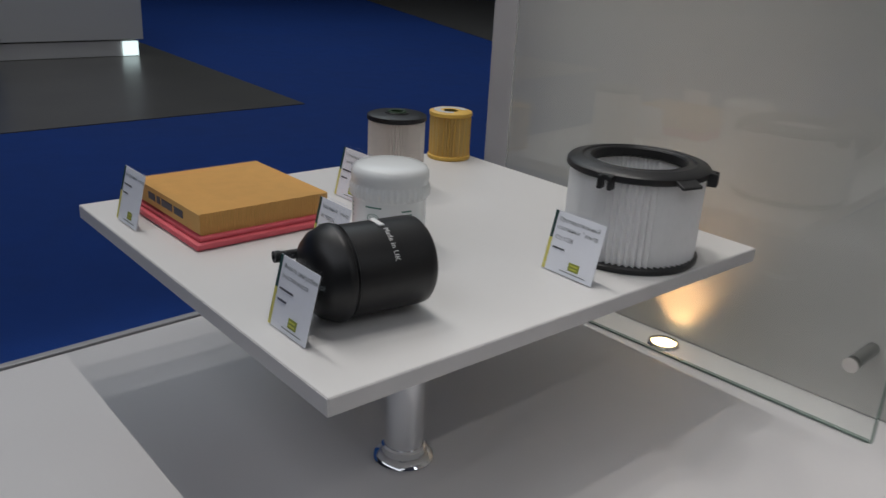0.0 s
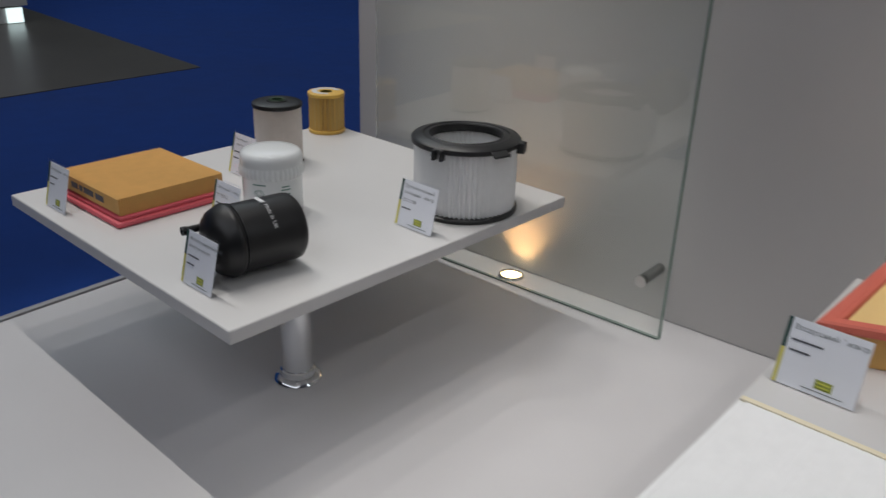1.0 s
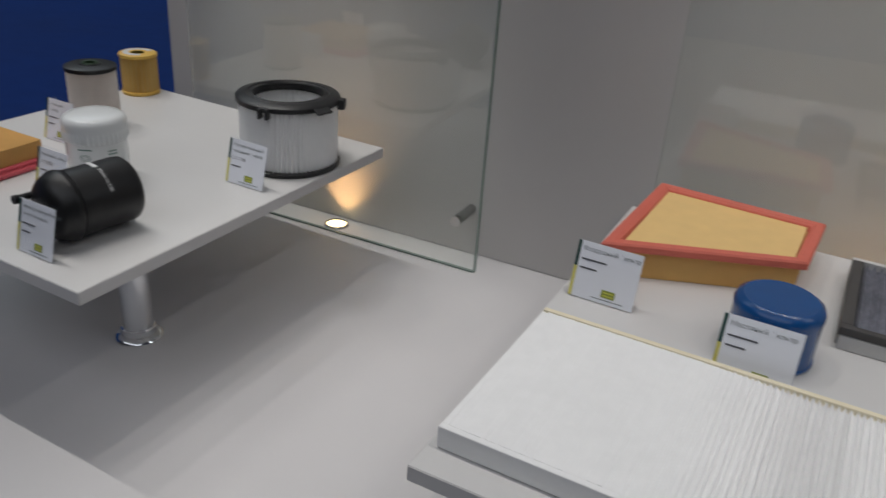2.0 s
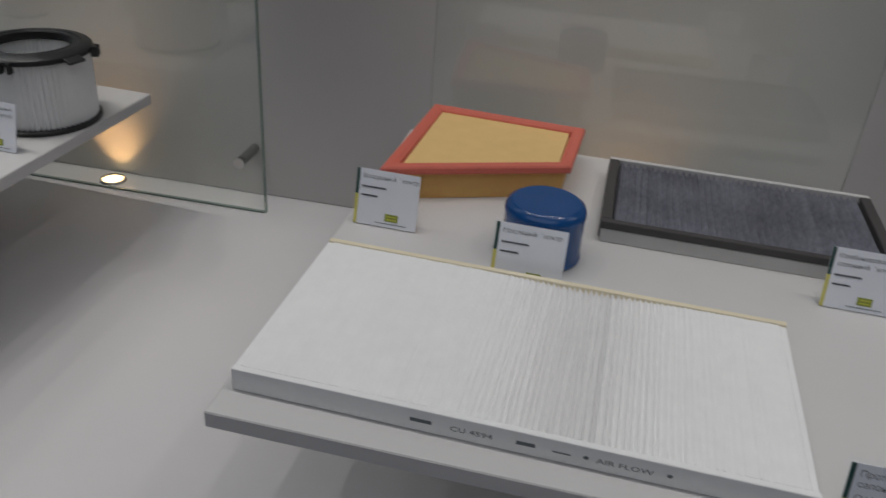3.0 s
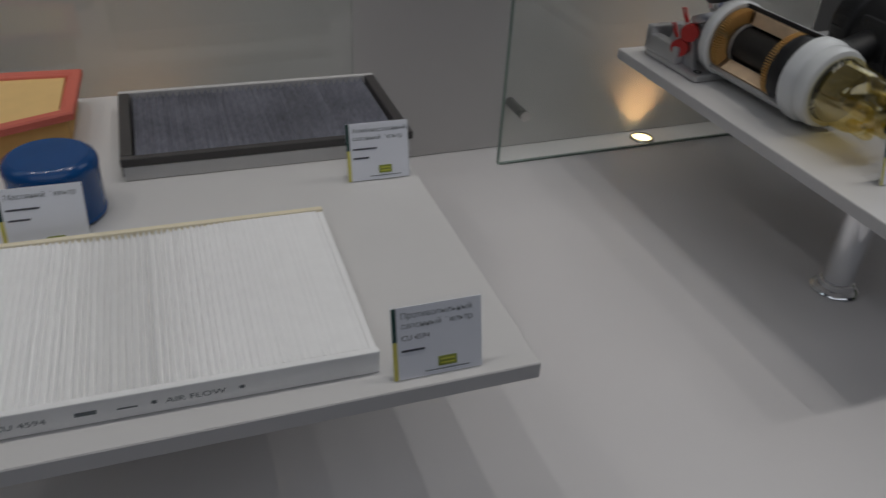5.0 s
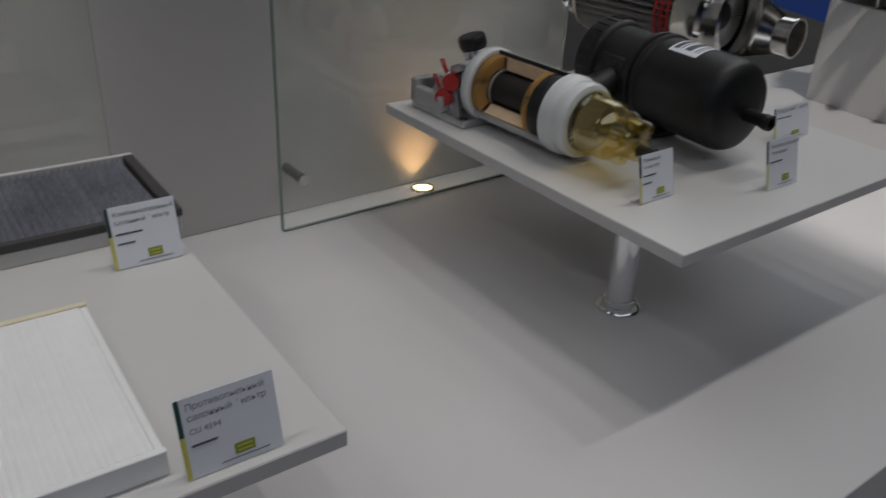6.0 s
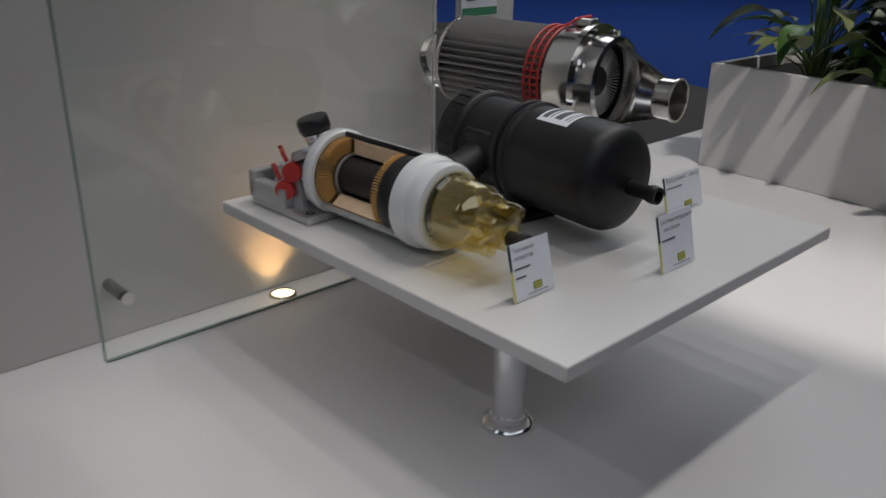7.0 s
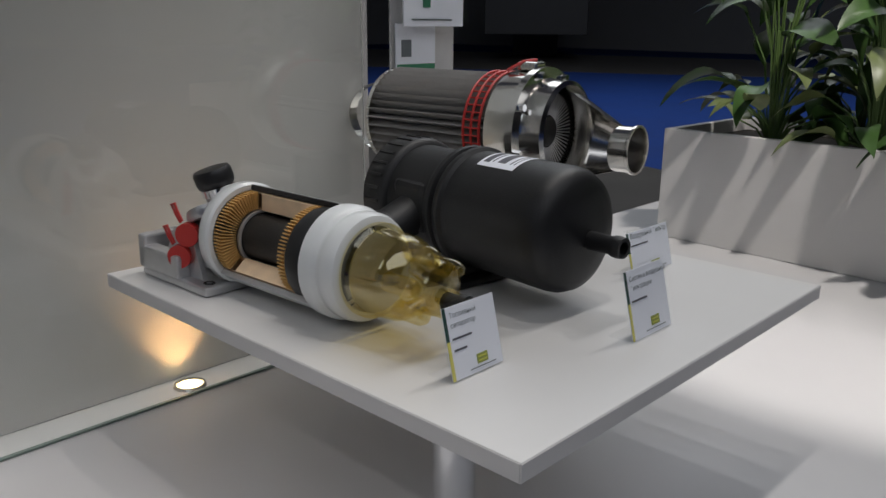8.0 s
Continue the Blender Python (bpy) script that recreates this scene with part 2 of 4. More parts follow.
def lettering(body, size, m, material, parent, name="lettering", align="LEFT"):
    cu = bpy.data.curves.new(name, "FONT")
    cu.body, cu.size, cu.align_x = body, size, align
    cu.resolution_u = 2
    tmp = bpy.data.objects.new("scratch", cu)
    scene.collection.objects.link(tmp)
    bpy.context.view_layer.update()
    me = bpy.data.meshes.new_from_object(tmp.evaluated_get(bpy.context.evaluated_depsgraph_get()))
    bpy.data.objects.remove(tmp)
    bpy.data.curves.remove(cu)
    me.materials.clear()
    me.materials.append(material)
    ob = new(name, me)
    ob.parent = parent
    ob.matrix_local = m
    return ob



# ---- platform, wall and hall ----


def on_back(ob):
    ob.matrix_world = BACK
    return ob


structure(on_back(part("platform", box(-0.688, 5.0, -0.98, 0.22, HALL_Z, 0, 0.002), M_PLAT)), "white laminate exhibition platform with fine scuffs", "platform")
structure(on_back(part("trim", box(-0.703, -0.690, -0.98, 0.22, HALL_Z, 0.003, 0.001), M_TRIM)), "thin grey metal edge trim along the platform", "trim")
structure(on_back(part("wall_back", box(-0.622, 2.186, WALL_Y, WALL_Y + 0.12, 0.0005, 2.9, 0.002), M_WALL)), "matt grey painted display wall behind the tables", "wall")
structure(part("ground", box(-24, 26, -24, 26, HALL_Z - 0.1, HALL_Z), M_CARPET), "deep blue exhibition carpet across the hall", "carpet")


def floor_patch(name, corners, z0, z1, material):
    bm = bmesh.new()
    lo = [bm.verts.new((x, y, z0)) for x, y in corners]
    hi = [bm.verts.new((x, y, z1)) for x, y in corners]
    bm.faces.new(lo), bm.faces.new(hi)
    for i in range(len(lo)):
        j = (i + 1) % len(lo)
        bm.faces.new((lo[i], lo[j], hi[j], hi[i]))
    return part(name, bm, material)


structure(floor_patch("floor", ((-0.6, -0.25), (4.5, 0.05), (4.7, -3.5), (-0.4, -3.5)), HALL_Z + 0.001, HALL_Z + 0.005, M_HALL), "grey hall floor before the platform", "floor")
structure(floor_patch("floor", ((-3.3, -4.0), (-3.52, 2.1), (-6.35, 2.27), (-12, 2.4), (-12, -4.0)), HALL_Z + 0.001, HALL_Z + 0.005, M_FLOOR), "polished grey concrete hall floor beside the carpet", "floor")
structure(floor_patch("floor", ((-11.5, 7.9), (-3.0, 4.5), (-1.5, 13), (-9, 16)), HALL_Z + 0.001, HALL_Z + 0.005, M_FLOOR), "polished grey concrete hall floor beyond the carpet", "floor")
structure(floor_patch("floor", ((1.0, 1.1), (4.6, -0.9), (5.68, 2.66), (6.9, 5.76), (1.0, 8.0)), HALL_Z + 0.001, HALL_Z + 0.005, M_FLOOR), "dull grey hall floor behind the display wall", "floor")
structure(floor_patch("floor", ((11.1, 13.8), (15.7, 5.1), (21.9, 9.8), (18.0, 24.0)), HALL_Z + 0.001, HALL_Z + 0.005, M_FLOOR), "brownish grey aisle floor across the carpet", "floor")
for nm, b in (("wall_north", (-24, 26, 26, 26.2)), ("wall_south", (-24, 26, -24.2, -24)), ("wall_east", (26, 26.2, -24, 26)), ("wall_west", (-24.2, -24, -24, 26))):
    structure(part(nm, box(*b, HALL_Z, 6.2), M_HALL), "plain grey hall wall", "wall")
structure(part("ceiling", box(-24, 26, -24, 26, 6.2, 6.4), M_CEIL), "grey exhibition hall ceiling", "ceiling")


# neighbouring stand with a plinth
stand = thing("exhibition_stand", pose(-5.62, 2.01, HALL_Z), "white exhibition stand block on a recessed plinth", "stand")
part("plinth", box(-3.0, -0.02, -6.0, -0.03, 0.006, 0.115, 0.004), M_STAND, stand)
part("wall", box(-3.0, 0.0, -6.0, 0.0, 0.125, 2.6, 0.004), M_STAND, stand)
part("lit_panel", box(-0.017, -0.006, -0.15, -0.04, 0.01, 0.112, 0.001), M_SIGNG, stand, "small glowing pale panel in the plinth")
part("blue_panel", box(0.002, 0.03, -6.0, -0.98, 0.13, 2.5, 0.004), M_BLUEP, stand, "bright blue side panel")
far = thing("exhibition_counter", pose(19.3, 14.9, HALL_Z, 0, 0, 40) @ Matrix.Diagonal((1.5, 1.5, 1.5, 1)), "dark exhibition counter on a narrow foot", "stand")
part("body", box(-2.4, 2.4, -0.8, 0.8, 0.40, 1.5, 0.01), M_DARKST, far)
part("foot", box(-0.4, 0.4, -0.4, 0.4, 0.006, 0.40, 0.01), M_DARKST, far)
far2 = thing("exhibition_counter", pose(12.0, 17.8, HALL_Z, 0, 0, 30) @ Matrix.Diagonal((1.5, 1.5, 1.5, 1)), "low dark exhibition counter on the aisle floor", "stand")
part("body", box(-1.6, 1.6, -0.6, 0.6, 0.20, 1.3, 0.01), M_DARKST, far2)
part("foot", box(-1.2, 1.2, -0.4, 0.4, 0.006, 0.20, 0.01), M_DARKST, far2)


# ---- glass panels with stand-offs, and uplights ----
def glass_panel(x0, x1, ground):
    cx, half = (x0 + x1) / 2, (x1 - x0) / 2
    g = thing("glass_panel", BACK @ pose(cx, 0, 0.001), "clear greenish glass panel before the grey wall", "glass panel", "glass panels")
    pane = part("pane", box(-half, half, 0, 0.008, 0, 2.2, 0.0008, seg=1), M_GLASS, g)
    pane.visible_shadow = False
    for sx in ground:
        e = part("edge", box(sx * half - 0.0010, sx * half + 0.0012, -0.0005, 0.0085, 0.001, 2.2), M_GEDGE, g, "ground dark green glass edge")
        e.visible_shadow = False
    part("edge", box(-half + 0.003, half - 0.003, -0.0006, 0.0086, 0.0, 0.003), M_GEDGE, g, "ground dark green glass edge")
    for sx in (-1, 1):
        for z in (0.097, 2.05):
            x = sx * (half - 0.045)
            s = part("standoff", rod((x, 0.010, z), (x, WALL_Y - 0.001, z), 0.0095, 20), M_STANDOFF, g, "satin steel wall stand-off")
            bm = rod((x, -0.005, z), (x, -0.0005, z), 0.010, 20)
            part("cap", bm, M_STEEL, s)
    return g


def uplight(cx):
    u = thing("recessed_uplight", BACK @ pose(cx, SPOT_Y - 0.004, 0.0), "glowing round recessed uplight with steel ring", "uplight", "recessed uplights")
    part("ring", lathe([(0.0195, 0.0015), (0.0205, 0.004), (0.024, 0.004), (0.026, 0.0006), (0.0195, 0.0006)], 40), M_STEEL, u, smooth=True)
    part("lens", lathe([(0, 0.003), (0.012, 0.0028), (0.0192, 0.0018), (0.0192, 0.0006), (0, 0.0006)], 40), M_LAMPG, u, smooth=True)
    d = bpy.data.lights.new("uplight_beam", "SPOT")
    d.energy, d.color, d.spot_size, d.spot_blend, d.shadow_soft_size = 2.0, (1.0, 0.56, 0.24), radians(95), 1.0, 0.012
    ob = new("uplight_beam", d)
    ob.matrix_world = BACK @ look((cx, SPOT_Y, 0.006), (cx + 0.0001, SPOT_Y + 0.03, 0.1))


for x0, x1, lx, ground in ((-0.50, 0.1675, -0.165, (1,)), (0.47, 1.14, 0.80, ()), (1.4265, 2.11, 1.770, (-1,))):
    glass_panel(x0, x1, ground)
    uplight(lx)


# ---- display tables ----
def display_table(x, y, turn, w, dp, px, py):
    """A table whose near corner stands at x, y; px, py: its post from that corner."""
    at = Matrix.Translation((px, py, 0))
    t = thing("display_table", pose(x, y, 0, 0, 0, turn), "square white laminate table top on a chrome post", "display table", "display tables")
    top = part("tabletop", box(0, w, 0, dp, H - TT, H, 0.0012), M_LAM, t)
    for a, b, c, d in ((0, w, -0.0006, 0.0002), (0, w, dp - 0.0002, dp + 0.0006), (-0.0006, 0.0002, 0.001, dp - 0.001), (w - 0.0002, w + 0.0006, 0.001, dp - 0.001)):
        part("edge_band", box(a, b, c, d, H - TT + 0.0012, H - 0.0012), M_EDGE, top)
    part("post", lathe([(0.0235, 0.012), (0.0235, H - TT - 0.008)], 40, m=at), M_CHROME, t, smooth=True)
    part("flange", lathe([(0, 0.0005), (0.036, 0.0005), (0.037, 0.003), (0.0345, 0.007), (0.0275, 0.010), (0.0265, 0.018), (0.0242, 0.020), (0.0236, 0.020)], 48, m=at), M_CHROME, t, "domed chrome floor flange", smooth=True)
    part("collar", lathe([(0.0236, H - TT - 0.016), (0.031, H - TT - 0.010), (0.037, H - TT - 0.0005), (0, H - TT - 0.0005)], 48, m=at), M_CHROME, t, smooth=True)
    return t


display_table(-0.6, 0.0, 0, 0.6, 0.646, 0.432, 0.215)
display_table(0.4746, -0.0336, 1.65, 0.669, 0.712, 0.335, 0.36)
display_table(1.657, 0.064, 2.78, 0.615, 0.686, 0.150, 0.205)


# ---- information cards in acrylic holders ----
def info_card(x, y, turn, w, h, title, code="", extra=1, label=""):
    c = thing("card_holder", pose(x, y, H + 0.0005, 0, 0, turn), label or "white printed card in a clear acrylic stand", "card holder", "card holders")
    lean = Matrix.Rotation(radians(-14), 4, "X")

    def put(name, bm, material, dz, lab="", parent=None):
        bm.transform(lean)
        return part(name, bm, material, parent or c, lab)

    bm = box(0, w, 0.0022, 0.0030, 0, h, 0.0003, seg=1)
    box(0, w, -0.0012, -0.0004, 0, h, 0.0003, bm, seg=1)
    a = put("acrylic_sleeve", bm, M_ACRYL, 0)
    a.visible_shadow = False
    bm = box(0, w, 0.003, 0.032, 0.0, 0.0012, 0.0003, seg=1)
    foot = part("acrylic_foot", bm, M_ACRYL, c)
    foot.visible_shadow = False
    paper = put("card", box(0.002, w - 0.002, 0.0006, 0.0014, 0.0015, h - 0.004), M_PAPER, 0, "white printed information card")
    put("strip", box(0.002, 0.006, 0.0001, 0.0005, h * 0.52, h - 0.004), M_GREENBAR, 0, "dark green printed strip", paper)
    put("strip", box(0.002, 0.006, 0.0001, 0.0005, 0.0015, h * 0.52), M_YELBAR, 0, "yellow printed strip", paper)
    logo = put("logo_block", box(w * 0.50, w * 0.70, 0.0001, 0.0005, h * 0.12, h * 0.245), M_OLIVE, 0, "olive green logo block", paper)
    for k in (0.155, 0.205):
        put("bar", box(w * 0.525, w * 0.675, -0.0002, 0.0, h * k - 0.0007, h * k + 0.0009), M_OLIVEL, 0, "", logo)
    put("bar", box(w * 0.36, w * 0.84, 0.0001, 0.0005, h * 0.075, h * 0.085), M_INKGREY, 0, "", paper)
    z = h * 0.80
    for line in title:
        lettering(line, w * 0.090, lean @ Matrix.Translation((0.010, 0.0003, z)) @ Matrix.Rotation(radians(90), 4, "X"), M_INKGREY, paper)
        z -= h * 0.125
    z -= h * 0.03
    if code:
        lettering(code, h * 0.095, lean @ Matrix.Translation((0.010, 0.0003, z)) @ Matrix.Rotation(radians(90), 4, "X"), M_INK, paper)
    else:
        put("bar", box(0.010, w * 0.48, 0.0001, 0.0005, z, z + h * 0.026), M_INK, 0, "", paper)
    for k in range(extra):
        z -= h * 0.145
        put("bar", box(0.010, w * (0.36 if k == 0 else 0.6), 0.0001, 0.0005, z, z + h * 0.026), M_INK, 0, "", paper)
    return c


CH = 0.073
info_card(-0.5216, 0.019, 0.5, 0.066, CH, ("Воздушный фильтр",), "", 1, "white printed card in acrylic stand by the ochre air filter")
info_card(-0.1494, 0.027, 0, 0.070, CH, ("Фильтр центробежной", "очистки масла"), "", 1, "white printed card in acrylic stand by the black canister")
info_card(-0.1061, 0.3563, 0, 0.077, 0.074, ("Противопыльный", "салонный фильтр"), "CU 1738", 1, "white printed card in acrylic stand by the round filter")
info_card(-0.287, 0.1556, 0, 0.066, 0.073, ("Масляный фильтр",), "W 920/21", 1, "white printed card in acrylic stand by the white oil filter")
info_card(-0.4726, 0.3112, 0.5, 0.067, 0.074, ("Топливный", "фильтр"), "", 1, "white printed card in acrylic stand by the tall fuel filter")
info_card(0.474, 0.343, 1.0, 0.086, 0.077, ("Воздушный фильтр",), "", 1, "white printed card in acrylic stand by the coral framed filter")
info_card(0.668, 0.2684, 1.2, 0.086, 0.077, ("Масляный фильтр",), "", 1, "white printed card in acrylic stand by the blue oil filter")
info_card(1.0418, 0.353, 1.2, 0.082, 0.077, ("Комбинированный", "салонный фильтр"), "", 1, "white printed card in acrylic stand by the charcoal filter")
info_card(1.005, -0.009, 1.5, 0.086, 0.074, ("Противопыльный", "салонный фильтр"), "CU 4594", 1, "white printed card in acrylic stand by the white cabin filter")
info_card(1.7155, 0.1975, 2.8, 0.0755, 0.074, ("Топливный", "сепаратор"), "", 1, "white printed card in acrylic stand by the fuel separator")
info_card(1.9213, 0.1415, 2.4, 0.082, 0.079, ("Система воздушной", "фильтрации"), "", 0, "white printed card in acrylic stand by the black housing")
info_card(2.1083, 0.2677, 2.0, 0.105, 0.064, ("Воздушный фильтр",), "", 0, "low white printed card leaning behind the black housing")


# ---- table one: air filter, canisters, pleated filters ----
air = thing("panel_air_filter", pose(-0.4585, 0.1474, H, 0, 0, 0.9) @ Matrix.Diagonal((1.005, 1.045, 1.02, 1)) @ pose(0.454, -0.139, 0), "ochre pleated panel air filter on a pink seal frame", "air filter")
bm = box(-0.556, -0.352, 0.046, 0.232, 0.0005, 0.0085, 0.003)
box(-0.5505, -0.3575, 0.0515, 0.2265, 0.0085, 0.0145, 0.0025, bm)
part("seal_frame", bm, M_PINK, air, "soft pink polyurethane seal frame", True)
FOLDS, F0, F1 = 50, 0.0565, 0.222


def fold_end(v):
    return 0.0009 * math.cos(math.pi * (v - F0) * 2 * FOLDS / (F1 - F0))


bm = pleats(F0, F1, 0, 0, 0.0147, 0.0392, 0.0412, FOLDS, left=lambda v: -0.545 + fold_end(v), right=lambda v: -0.363 - fold_end(v))
bm.transform(Matrix(((0, 1, 0, 0), (1, 0, 0, 0), (0, 0, 1, 0), (0, 0, 0, 1))))
part("pleated_block", bm, M_PAPERF, air, "ochre pleated filter paper block")
part("side_strip", box(-0.5455, -0.3615, 0.0548, 0.0558, 0.016, 0.0398, 0.0003, seg=1), M_PAPERF, air)
for x0, w in ((-0.505, 0.020), (-0.480, 0.010), (-0.466, 0.030), (-0.430, 0.024)):
    part("print_bar", box(x0, x0 + w, 0.0541, 0.0547, 0.024, 0.033), M_INK, air)

can = thing("fuel_filter_canister", pose(-0.1268, 0.0555, H + 0.0478, 0, 0, -8) @ Matrix.Diagonal((1.03, 1.05, 1.03, 1)), "black enamelled steel fuel canister lying on its side", "fuel filter")
prof = [(0, 0.002), (0.010, 0.002), (0.012, 0.0), (0.024, 0.0015), (0.034, 0.0055), (0.0405, 0.012), (0.0438, 0.020), (0.0456, 0.0235), (0.0462, 0.025), (0.0462, 0.0295), (0.0450, 0.0315), (0.0432, 0.0325), (0.0435, 0.106), (0.0425, 0.112), (0.0385, 0.116), (0.036, 0.1165), (0, 0.115)]
m_can = Matrix.Rotation(radians(-90), 4, "X")
part("shell", lathe(prof, 72, m=m_can), M_BLACKM, can, smooth=True)
for px, pz, r, l in ((-0.030, 0.012, 0.0046, 0.017), (0.018, -0.012, 0.0060, 0.010), (-0.004, -0.002, 0.008, 0.006)):
    prt = part("port", lathe([(r, 0.012), (r, -l * 0.55), (r * 1.25, -l * 0.72), (r * 1.2, -l), (r * 0.6, -l), (r * 0.6, -l * 0.4)], 24, m=Matrix.Translation((px, 0, pz)) @ m_can), M_BLACKM, can, smooth=True)
part("seam_ridge", lathe([(0.0437, 0.033), (0.0448, 0.034), (0.0437, 0.035)], 72, m=m_can), M_BLACKM, can, smooth=True)
txt = lettering("Made in UK", 0.0075, Matrix.Identity(4), M_WHITEINK, can)
for v in txt.data.vertices:
    a = radians(108) + v.co.x / 0.0438
    v.co = (-0.0438 * math.cos(a), 0.070 + v.co.y, 0.0438 * math.sin(a))
bm = box(-0.010, 0.010, 0.068, 0.0735, 0.0425, 0.0438)
part("print_bar", bm, M_WHITEINK, can)

oil = thing("spin_on_oil_filter", pose(-0.268, 0.2584, H) @ Matrix.Diagonal((1.03, 1.03, 1.17, 1)), "glossy white spin-on oil filter canister with fluted shoulder", "oil filter")


def flute(i, r, z):
    return 0.0007 * math.cos(i * 2 * math.pi / 5.4) if 0.0535 < z < 0.0655 else 0


part("shell", lathe([(0, 0.0005), (0.041, 0.0005), (0.0430, 0.003), (0.0430, 0.0515), (0.0438, 0.053), (0.0458, 0.0550), (0.0464, 0.0600), (0.0458, 0.0650), (0.0446, 0.0675), (0.0449, 0.070), (0.0452, 0.0745), (0.0446, 0.0785), (0.0425, 0.0825), (0.038, 0.0848), (0.026, 0.0866), (0.012, 0.0874), (0, 0.0876)], 216, wave=flute), M_WENAM, oil, smooth=True)
for ang, z, w in ((-62, 0.047, 0.020), (-10, 0.044, 0.012), (-10, 0.040, 0.014), (-10, 0.034, 0.013), (-10, 0.028, 0.016), (-112, 0.046, 0.008), (-112, 0.042, 0.010), (-112, 0.038, 0.008), (-112, 0.033, 0.010)):
    k = w / 0.0432
    part("print_bar", lathe([(0.0432, z), (0.0432, z + 0.0016)], 8, ang - math.degrees(k) / 2, ang + math.degrees(k) / 2), M_TEXTG, oil)
bm = bmesh.new()
for s0, s1 in ((0.0074, 0.0066), (0.0046, 0.0040)):
    rr = []
    for i in range(33):
        a = 2 * math.pi * i / 32
        rr.append((s0 * math.sin(a), s0 * 0.62 * math.cos(a), s1 * math.sin(a), s1 * 0.62 * math.cos(a)))
    for p, q in zip(rr, rr[1:]):
        vs = []
        for u, w in ((p[0], p[1]), (q[0], q[1]), (q[2], q[3]), (p[2], p[3])):
            a = radians(-62) + u / 0.0433
            vs.append(bm.verts.new((0.0433 * math.cos(a), 0.0433 * math.sin(a), 0.037 + w)))
        bm.faces.new(vs)
part("oval_emblem", bm, M_TEXTG, oil, "small green oval emblem")


def pleated_ring(n, ri, ro, z0, z1, uneven=0.0):
    bm = bmesh.new()
    rng = random.Random(3)
    cols = []
    for i in range(2 * n):
        a = math.pi * i / n
        r = (ro if i % 2 else ri) + rng.uniform(-uneven, uneven)
        a2 = a + rng.uniform(-uneven, uneven) / ro
        cols.append((bm.verts.new((r * math.cos(a2), r * math.sin(a2), z0)), bm.verts.new((r * math.cos(a), r * math.sin(a), z1))))
    for i in range(2 * n):
        A, B = cols[i], cols[(i + 1) % (2 * n)]
        bm.faces.new((A[0], B[0], B[1], A[1]))
    return bm


tall = thing("fuel_filter_element", pose(-0.4598, 0.4126, H) @ Matrix.Diagonal((1.055, 1.055, 1.11, 1)), "tall pleated white filter element with black end cap", "fuel filter")
part("pleat_pack", pleated_ring(62, 0.0345, 0.0395, 0.004, 0.094), M_FLEECE2, tall, "pinkish white pleated fleece")
part("core", lathe([(0.033, 0.004), (0.033, 0.094)], 32), M_FLEECE2, tall)
part("end_cap", lathe([(0.010, 0.088), (0.010, 0.1015), (0.016, 0.1020), (0.017, 0.1005), (0.036, 0.1005), (0.0410, 0.0985), (0.0415, 0.0930), (0.0395, 0.0920), (0.012, 0.0920)], 56), M_BLACKP, tall, "black plastic top cap with central hole", True)
part("grommet", lathe([(0.009, 0.098), (0.009, 0.1032), (0.0125, 0.1036), (0.0135, 0.1022)], 32), mat("green_rubber", (0.03, 0.06, 0.03), 0.4), tall, "dark green rubber ring", True)
part("end_cap", lathe([(0, 0.0005), (0.0405, 0.0005), (0.041, 0.003), (0.0395, 0.005), (0, 0.005)], 48), M_BLACKP, tall, "", True)

yel = thing("oil_filter_element", pose(-0.5620, 0.6061, H) @ Matrix.Diagonal((1.08, 1.08, 1.06, 1)), "mustard yellow pleated oil filter element", "oil filter")
part("pleat_pack", pleated_ring(46, 0.0265, 0.0322, 0.005, 0.073), M_PAPERY, yel, "ochre pleated paper")
for i in range(46):
    a = 2 * math.pi * i / 46 + 0.0683
    part("rib", rod((0.0322 * math.cos(a), 0.0322 * math.sin(a), 0.006), (0.0322 * math.cos(a), 0.0322 * math.sin(a), 0.072), 0.0007, 5), M_YPLAST, yel) if i % 2 == 0 else None
part("end_cap", lathe([(0.0115, 0.066), (0.0115, 0.0765), (0.014, 0.0772), (0.030, 0.0772), (0.0338, 0.0755), (0.0342, 0.0705), (0.0325, 0.0695), (0.013, 0.0695)], 48), M_YPLAST, yel, "mustard plastic top ring", True)
part("end_cap", lathe([(0, 0.0005), (0.0335, 0.0005), (0.0342, 0.002), (0.0342, 0.0060), (0.0325, 0.0068), (0, 0.0068)], 48), M_YPLAST, yel, "", True)
part("label_ring", lathe([(0.0165, 0.0775), (0.0270, 0.0775)], 40, 60, 330), M_WENAM, yel, "white printed ring")
part("bore", lathe([(0, 0.03), (0.0112, 0.03), (0.0112, 0.0765)], 32), mat("dark_yellow_bore", (0.16, 0.12, 0.02), 0.6), yel)

rnd = thing("round_cabin_filter", pose(-0.0854, 0.4898, H) @ Matrix.Diagonal((1.02, 1.02, 1.205, 1)), "round white pleated cabin filter with black plastic rings", "cabin filter")
part("pleat_pack", pleated_ring(64, 0.0715, 0.0785, 0.004, 0.090, 0.0003), M_FLEECE, rnd, "white pleated fleece wall")
part("inner_pleats", pleated_ring(64, 0.0590, 0.0640, 0.004, 0.090, 0.0003), M_FLEECE, rnd, "white pleated inner wall")
part("end_ring", lathe([(0.0545, 0.0895), (0.0545, 0.0975), (0.0560, 0.0990), (0.0580, 0.0978), (0.0640, 0.0978), (0.0655, 0.0992), (0.0680, 0.0992), (0.0700, 0.0978), (0.0800, 0.0968), (0.0826, 0.0945), (0.0828, 0.0895), (0.0800, 0.0880), (0.0560, 0.0880)], 96), M_BLACKP, rnd, "wide black plastic top ring", True)
